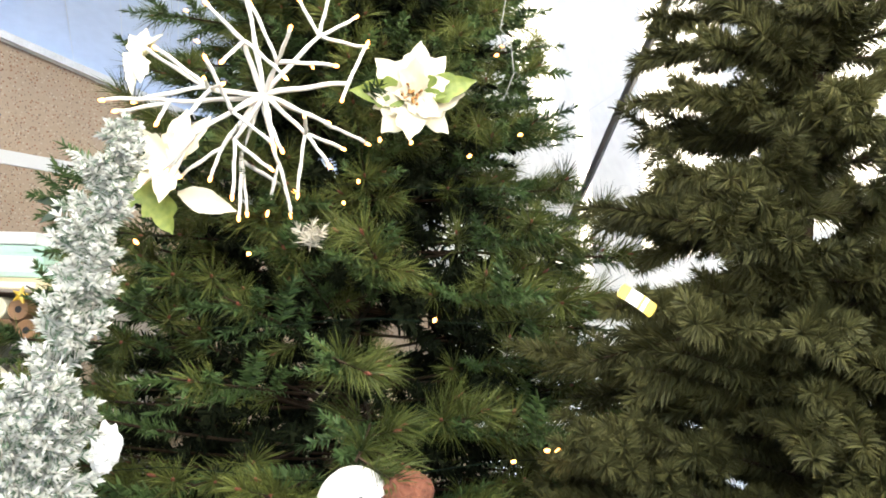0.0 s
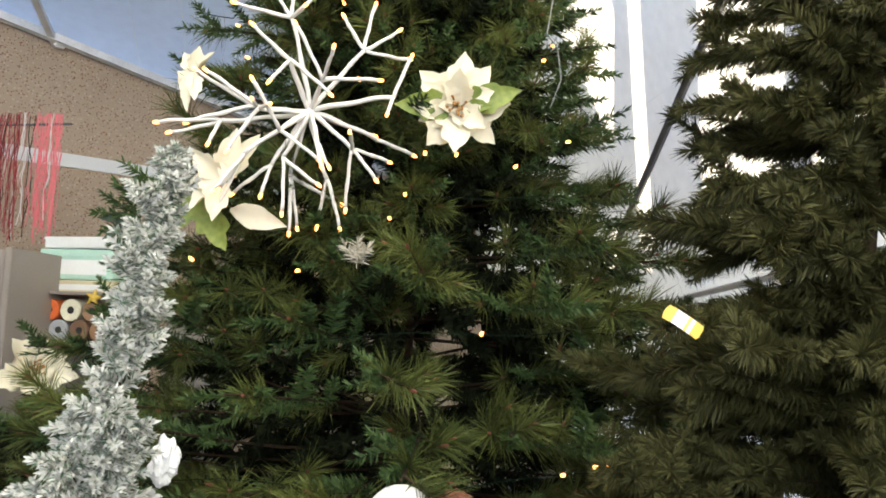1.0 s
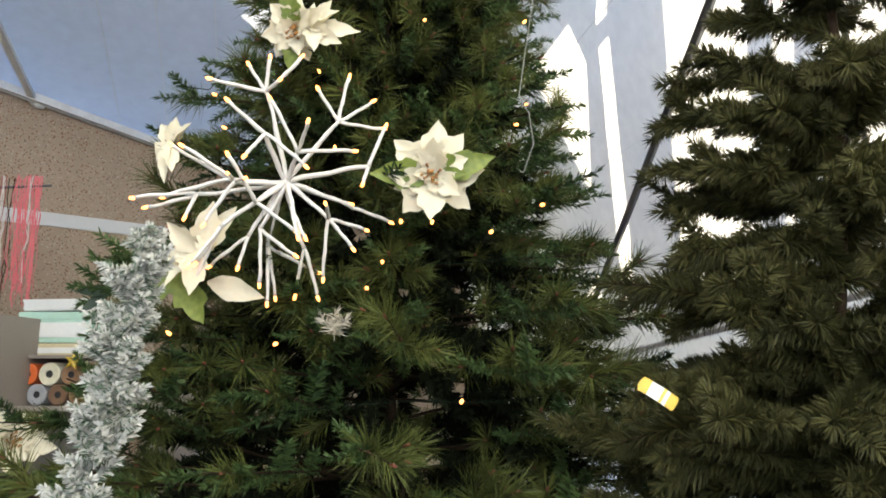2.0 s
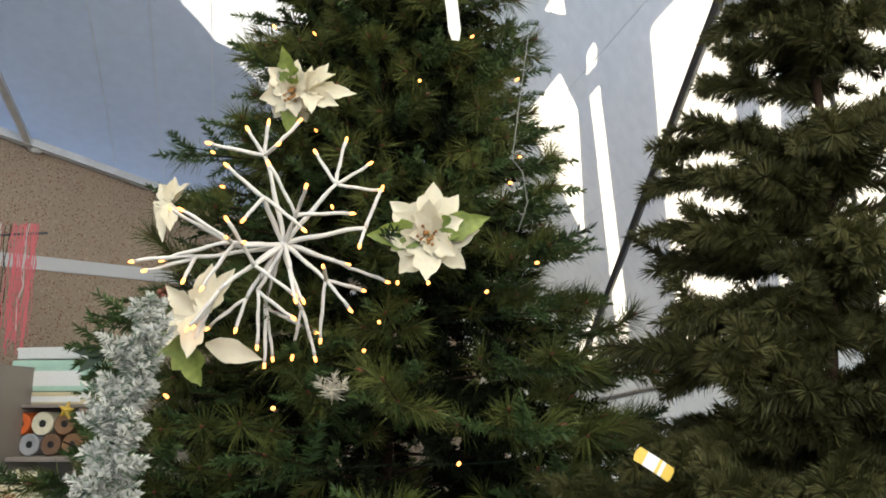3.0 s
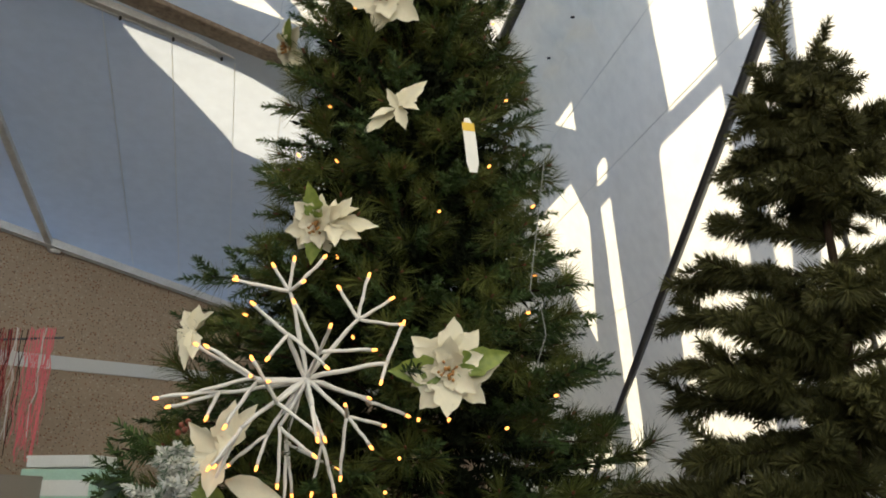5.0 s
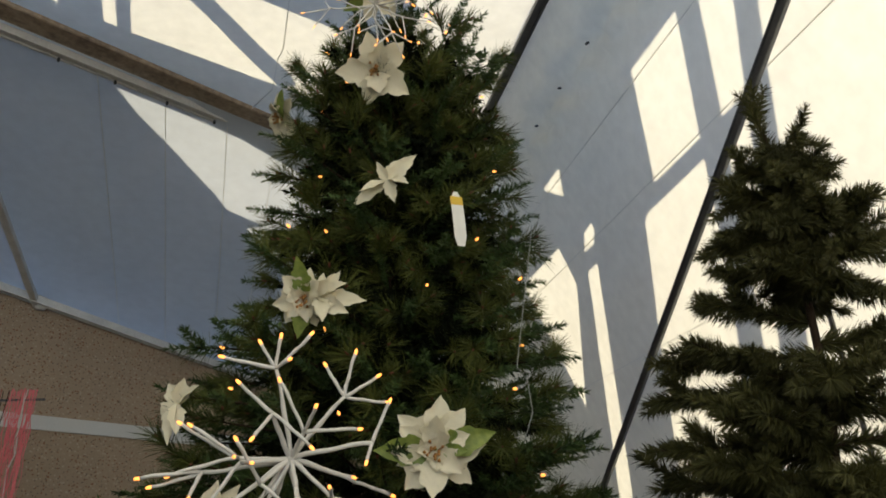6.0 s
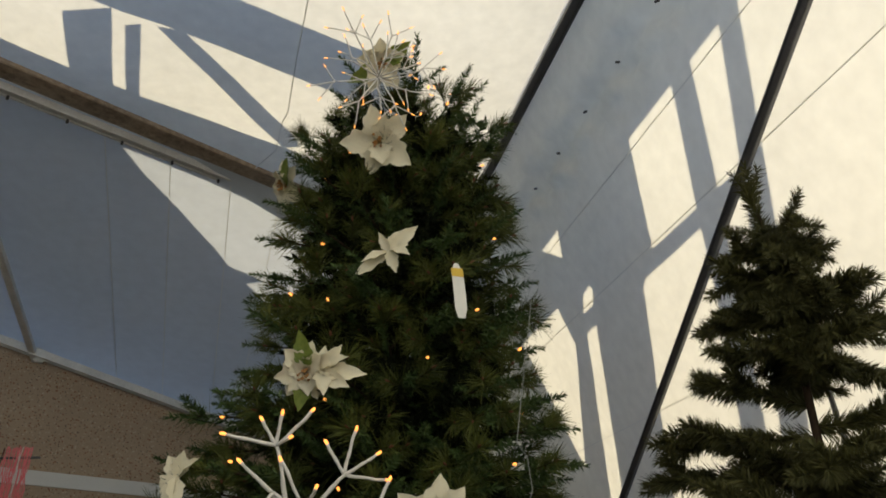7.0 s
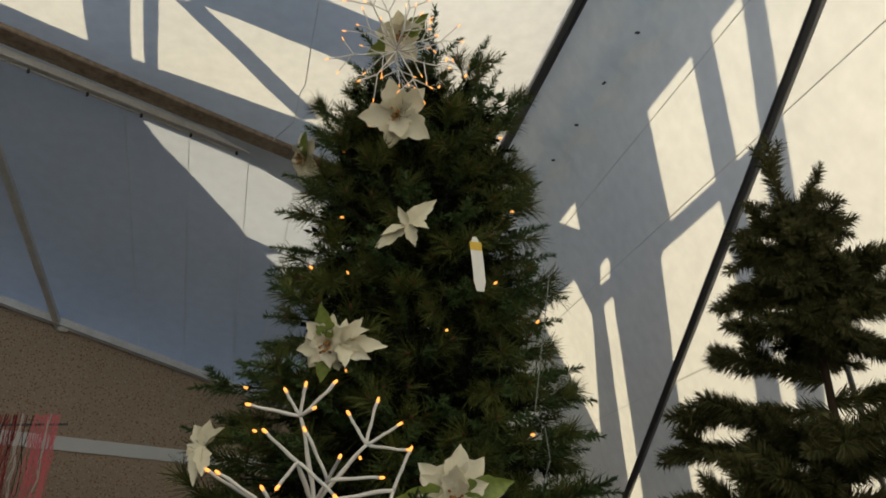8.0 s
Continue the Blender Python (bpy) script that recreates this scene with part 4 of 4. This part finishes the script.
def flocked_tree():
    th = thing("flocked_tree", (-0.70, 0.93, 0), "slim artificial tree flocked with white snow", "tree")
    foot, top = Vector((0, 0, 0)), Vector((0.19, 0.206, 1.70))
    v, f = tube_data([foot, foot.lerp(top, 0.5), top], [0.02, 0.014, 0.004], 8)
    link_mesh("trunk", v, f, M_STEM, th, smooth=True)
    for k in range(4):
        part("leg", box_bm((0.3, 0.025, 0.02), (0.16, 0, 0.02), 0.004, Matrix.Rotation(0.8 + k * math.pi / 2, 4, "Z")), M_CABLE, th)
    r2 = np.random.default_rng(5)

    def clump(sh, base, d, ln):
        fir_tip(r2, sh, base, d, ln, 0.020, 0, 84, 0.0050, 2.0)
        fir_tip(r2, sh, base, d, ln * 0.9, 0.022, 1, 56, 0.0026, 2.0)

    sh = Shape()
    for k in range(175):
        t = r2.uniform(0.66, 1.0)
        p = foot.lerp(top, t)
        az = r2.uniform(0, 6.28)
        d = np.array([math.cos(az), math.sin(az), r2.uniform(0.2, 1.3)])
        clump(sh, tuple(p), d, r2.uniform(0.034, 0.062) * (1.2 - 0.5 * (t > 0.97)))
    ob = new("leader", sh.mesh("leader", [M_FLOCK, M_FLOCKGREEN]))
    ob.parent = th
    meshes = []
    for n in range(4):
        sh = Shape()
        ln = 0.09 + 0.038 * n
        stem(sh, [(0, 0, 0), (ln * 0.5, 0, 0.01), (ln, 0, 0.05)], [0.004, 0.003, 0.002], 2)
        for k in range(26 + 6 * n):
            t = r2.uniform(0.15, 1.0)
            az = r2.uniform(0, 6.28)
            clump(sh, (ln * t, 0, 0.05 * t * t), np.array([r2.uniform(0.3, 1.0), math.cos(az), math.sin(az) * 0.8 + 0.3]), r2.uniform(0.03, 0.06))
        meshes.append(sh.mesh("branch", [M_FLOCK, M_FLOCKGREEN, M_STEM]))
    for k in range(40):
        t = 0.28 + 0.42 * (k / 39)
        p = foot.lerp(top, t)
        ob = new("branch", meshes[int(np.clip(3.6 - 5.5 * (t - 0.28) / 0.42 * 0.6, 0, 3))])
        ob.parent = th
        ob.matrix_basis = Matrix.Translation(p) @ Matrix.Rotation(2.4 * k + r2.uniform(-0.3, 0.3), 4, "Z") @ Matrix.Rotation(-radians(r2.uniform(5, 45)), 4, "Y")
    return th


flocked_tree()

# low green tree beside the wall side of the big one
low_tree = tree("christmas_tree", Vector((-1.66, 2.40, 0)), 1.10, [(0.2, 0.55), (0.7, 0.46), (0.9, 0.32), (1.0, 0.18), (1.1, 0.08)], [M_PINE, M_STEM, M_BUD, M_FIR],
                [0.5, 0.36, 0.24], 0.28, 0.15, "low dark green artificial christmas tree", np.random.default_rng(11), variants=3, first=0.25)

# frosted pick among the needles
pick = thing("frosted_pick", (-0.237, 1.37, 1.545), "small frosted white pine pick among the needles", "decoration")
sh = Shape()
krng = np.random.default_rng(9)
for d in ((0.1, -0.3, 1.0), (0.6, -0.4, 0.7), (-0.5, -0.3, 0.8), (0.2, -0.8, 0.4)):
    fir_tip(krng, sh, (0, 0, 0), d, 0.05, 0.026, 0, 60, 0.0026, 2.0)
ob = new("needles", sh.mesh("needles", [mat("frosted_pick_needle", (0.40, 0.37, 0.29), 0.9, vary=0.25, scale=20, island=0.3)]))
ob.parent = pick

# dark leaves of the edge poinsettia
dark_spray = thing("leaf_spray", (-0.88, 1.62, 1.66), "dark green leaves and fir tips at the tree edge", "decoration")
for a, b, w in (((-0.86, 1.62, 1.67), (-0.95, 1.60, 1.665), 0.030), ((-0.87, 1.62, 1.67), (-0.93, 1.60, 1.61), 0.028)):
    v, f = petal_data((Vector(b) - Vector(a)).length, w, -0.05, 0.3, 0.1)
    ob = link_mesh("leaf", v, f, M_DKLEAF, dark_spray, smooth=True)
    ob.matrix_basis = Matrix.Translation((0.88, -1.62, -1.66)) @ bar_m(a, b, up=(0, -1, 0.3))

sh = Shape()
for d in ((-1.0, -0.2, 0.15), (-0.8, -0.3, 0.6), (-0.9, 0.1, -0.25), (-0.5, -0.4, 0.9)):
    fir_tip(krng, sh, (0.03, 0.0, 0.01), d, 0.11, 0.032, 0, 90, 0.004, 1.2)
ob = new("needles", sh.mesh("needles", [M_FIR]))
ob.parent = dark_spray

# ---- price tags ----
def tag_strip(at, along, across, length, width, bands, label):
    """A curved paper tag with printed yellow bands; bands are (from, to) along it."""
    th = thing("price_tag", at, label, "tag")
    x, y = Vector(along).normalized(), Vector(across).normalized()
    n = x.cross(y).normalized()

    def piece(name, t0, t1, lift, material):
        verts, faces = [], []
        for side in (0, 1):
            for i in range(7):
                t = t0 + (t1 - t0) * i / 6
                for s in (-0.5, 0.5):
                    taper = 0.35 if t < 0.01 else (0.6 if t > 0.99 else 1.0)
                    verts.append(x * (length * (t - 0.5)) + y * (width * s * taper) + n * (0.006 * math.sin(3 * t) + lift + 0.0006 * side))
        for i in range(6):
            faces += [(2 * i, 2 * i + 1, 2 * i + 3, 2 * i + 2), (14 + 2 * i + 2, 14 + 2 * i + 3, 14 + 2 * i + 1, 14 + 2 * i)]
        return link_mesh(name, verts, faces, material, th)
    piece("paper", 0.0, 1.0, 0.0, M_TAG)
    for t0, t1 in bands:
        piece("print", t0, t1, 0.0012, M_YELLOW)
        piece("print", t0, t1, -0.0012, M_YELLOW)
    return th


tag_strip((-0.025, 1.745, 2.598), (0.10, -0.02, -1), (1, 0.35, 0), 0.178, 0.036, [(0.10, 0.26)], "white paper price tag with a yellow end on the tree")
tag_strip((0.339, 1.10, 1.439), (0.82, -0.1, -0.55), (0.5, 0.15, 0.8), 0.062, 0.023, [(0.0, 0.26), (0.58, 0.66), (0.76, 1.0)], "yellow and white printed price tag between the trees")

# ---- plush ornament low on the tree ----
bm = bmesh.new()
bmesh.ops.create_icosphere(bm, subdivisions=3, radius=0.062, matrix=Matrix.Translation((0, 0, 0)) @ Matrix.Diagonal((1.0, 0.9, 1.05, 1)))
n_head = len(bm.faces)
wool = bmesh.ops.create_icosphere(bm, subdivisions=4, radius=0.042)["verts"]
for q in wool:
    k = q.co.normalized()
    q.co = q.co * (1 + 0.22 * noise.noise(k * 4.0) + 0.16 * noise.noise(k * 9.0)) + Vector((0.085, 0.0, 0.018))
n_wool = len(bm.faces) - n_head
for sx in (0.018, 0.05):
    bmesh.ops.create_icosphere(bm, subdivisions=1, radius=0.006, matrix=Matrix.Translation((sx, -0.052, 0.022)))
me = bpy.data.meshes.new("plush_ornament")
bm.to_mesh(me)
bm.free()
me.materials.append(mat("white_plush", (0.60, 0.59, 0.56), 0.95, vary=0.06, scale=40, bump=0.5, bump_scale=200))
me.materials.append(mat("rust_wool", (0.13, 0.045, 0.022), 0.95, vary=0.3, scale=40, bump=0.6, bump_scale=150))
me.materials.append(M_HOOK)
idx = [0] * n_head + [1] * n_wool
me.polygons.foreach_set("material_index", (idx + [2] * len(me.polygons))[:len(me.polygons)])
me.polygons.foreach_set("use_smooth", [True] * len(me.polygons))
plush = new("plush_ornament", me)
plush.matrix_world = Matrix.Translation((-0.094, 1.17, 1.099))
tagged(plush, "white plush ornament with rust-brown wool on a branch", "ornament")

bm = bmesh.new()
bmesh.ops.create_icosphere(bm, subdivisions=4, radius=0.030)
for q in bm.verts:
    k = q.co.normalized()
    q.co = Vector((q.co.x * 0.9, q.co.y * 0.7, q.co.z * 1.5)) * (1 + 0.35 * noise.noise(k * 2.3) + 0.16 * noise.noise(k * 6.0))
wrap = part("plastic_wrap", bm, mat("white_plastic_film", (0.80, 0.81, 0.80), 0.18, vary=0.05, scale=30, bump=0.4, bump_scale=60), None, smooth=False)
wrap.matrix_world = Matrix.Translation((-0.585, 1.32, 1.15))
tagged(wrap, "crumpled white plastic film among the branches", "plastic film")

# ---- display shelf with boxes and rolls ----
M_PANEL = mat("taupe_board", (0.27, 0.235, 0.20), 0.6, vary=0.06, scale=4)
M_CARDW = mat("white_card", (0.74, 0.75, 0.71), 0.5, vary=0.05, scale=10)
M_CARDG = mat("pale_green_card", (0.42, 0.62, 0.50), 0.5, vary=0.08, scale=10)
M_CARDY = mat("straw_card", (0.62, 0.55, 0.34), 0.55, vary=0.08, scale=10)
shelf = thing("display_shelf", (-2.5, 3.4, 0), "taupe board display shelf by the aggregate wall", "shelf")
part("side_panel", box_bm((0.035, 0.75, 1.74), (0.26, -0.08, 0.87), 0.004), M_PANEL, shelf)
part("front_panel", box_bm((1.1, 0.03, 1.73), (-0.30, -0.45, 0.865), 0.004), M_PANEL, shelf)
part("shelf_board", box_bm((0.64, 0.6, 0.02), (0.60, 0.05, 1.318), 0.003), M_PANEL, shelf)
part("shelf_board", box_bm((0.64, 0.6, 0.015), (0.60, 0.12, 1.556), 0.003), M_PANEL, shelf)
part("end_panel", box_bm((0.03, 0.6, 1.56), (0.937, 0.05, 0.78), 0.003), M_PANEL, shelf)


def card_box(at, size, material, lid, label, turn=0.0):
    th = thing("gift_box", at, label, "box", "boxes on the shelf", Matrix.Translation(at) @ Matrix.Rotation(turn, 4, "Z"))
    part("box_body", box_bm(size, (0, 0, size[2] / 2), 0.004), material, th)
    part("lid", box_bm((size[0] + 0.008, size[1] + 0.008, size[2] * 0.25), (0, 0, size[2] * 0.90), 0.003), lid, th)
    part("label", box_bm((size[0] * 0.7, 0.002, size[2] * 0.5), (0.02, -size[1] / 2 - 0.002, size[2] * 0.42)), M_CARDW, th)
    return th


card_box((-2.13, 3.42, 1.565), (0.40, 0.25, 0.055), M_CARDY, M_CARDY, "flat straw-coloured box under other boxes")
card_box((-2.15, 3.43, 1.626), (0.38, 0.26, 0.145), M_CARDG, M_CARDG, "pale green and white box stacked on a flat one", 0.06)
card_box((-2.16, 3.43, 1.782), (0.34, 0.25, 0.055), M_CARDW, M_CARDW, "flat white box on top of the stack", -0.05)


def paper_roll(x, z, r, color, label):
    th = thing("paper_roll", (x, 3.25, z), label, "roll", "rolls on the shelf")
    verts, faces, n = [], [], 24
    rings = ((r, 0.0), (r, 0.30), (r * 0.36, 0.30), (r * 0.34, 0.0), (r * 0.9, -0.004))
    for rr, y in rings:
        for k in range(n):
            a = 2 * math.pi * k / n
            verts.append((rr * math.cos(a), y, rr * math.sin(a)))
    for i in range(len(rings)):
        j = (i + 1) % len(rings)
        for k in range(n):
            k2 = (k + 1) % n
            faces.append((i * n + k, i * n + k2, j * n + k2, j * n + k))
    m = mat("roll_paper", color, 0.6, vary=0.12, scale=25, bump=0.3, bump_scale=140)
    link_mesh("roll", verts, faces, m, th, smooth=False)
    v, f = tube_data([(0, 0.001, 0), (0, 0.299, 0)], r * 0.33, 14)
    link_mesh("core", v, f, M_HOOK, th)
    return th


ROLLS = [(-2.395, 1.336, 0.052, (0.06, 0.22, 0.34), "blue"), (-2.287, 1.336, 0.052, (0.62, 0.13, 0.09), "coral red"), (-2.178, 1.334, 0.050, (0.36, 0.37, 0.38), "grey"),
         (-2.070, 1.334, 0.050, (0.16, 0.09, 0.05), "brown"), (-1.965, 1.334, 0.050, (0.24, 0.13, 0.06), "rust brown"), (-2.340, 1.43, 0.052, (0.32, 0.17, 0.05), "tan brown"), (-2.233, 1.43, 0.052, (0.72, 0.15, 0.03), "orange"),
         (-2.122, 1.43, 0.054, (0.72, 0.68, 0.50), "cream"), (-2.012, 1.428, 0.050, (0.25, 0.14, 0.07), "brown")]
for x, z, r, color, word in ROLLS:
    paper_roll(x, z + 0.045, r, color, word + " roll of wrapping paper stacked on the shelf")

bm = bmesh.new()
ring = []
for k in range(10):
    a, rr = math.pi / 2 + k * math.pi / 5, 0.042 if k % 2 == 0 else 0.018
    ring.append((rr * math.cos(a), rr * math.sin(a)))
fr = [bm.verts.new((x, -0.006, z)) for x, z in ring]
bk = [bm.verts.new((x, 0.006, z)) for x, z in ring]
cf, cb = bm.verts.new((0, -0.016, 0)), bm.verts.new((0, 0.016, 0))
for k in range(10):
    k2 = (k + 1) % 10
    bm.faces.new((fr[k], fr[k2], cf))
    bm.faces.new((bk[k2], bk[k], cb))
    bm.faces.new((fr[k2], fr[k], bk[k], bk[k2]))
star = part("star_ornament", bm, M_YELLOW, None)
star.matrix_world = Matrix.Translation((-1.975, 3.20, 1.535)) @ Matrix.Rotation(0.2, 4, "Y")
tagged(star, "small yellow star ornament before the rolls", "ornament")

# red and pink strands hanging from a rod
M_RED = mat("red_strand", (0.42, 0.03, 0.03), 0.45, dark=(0.16, 0.015, 0.015), scale=6, island=0.3)
M_PINK = mat("pink_strand", (0.72, 0.16, 0.18), 0.45, vary=0.15, scale=6)
M_SILVER = mat("pale_strand", (0.62, 0.58, 0.54), 0.4, vary=0.15, scale=6)
strands = thing("hanging_strands", (-2.55, 3.4, 2.44), "bunch of red and pink wire strands hanging by the wall", "decoration")
v, f = tube_data([(0.24, 0, 0), (-0.6, 0.02, 0), (-0.95, 1.15, 0.0)], 0.006, 8)
link_mesh("rod", v, f, M_DARKRAIL, strands, smooth=True)
srng = np.random.default_rng(3)
for k in range(110):
    x = srng.uniform(-0.42, 0.19)
    y0 = srng.uniform(-0.05, 0.03)
    ln = srng.uniform(0.50, 0.66)
    pts = [(x + 0.012 * math.sin(5 * t + k) + 0.03 * (srng.random() - 0.5), y0 + 0.01 * math.cos(7 * t + k), 0.02 - ln * t + (0.03 if t == 0 else 0)) for t in np.linspace(0, 1, 8)]
    v, f = tube_data(pts, srng.uniform(0.0014, 0.0026), 4)
    link_mesh("strand", v, f, M_SILVER if k % 12 == 0 else (M_PINK if x > 0.04 else (M_RED if k % 3 else M_STEM)), strands)
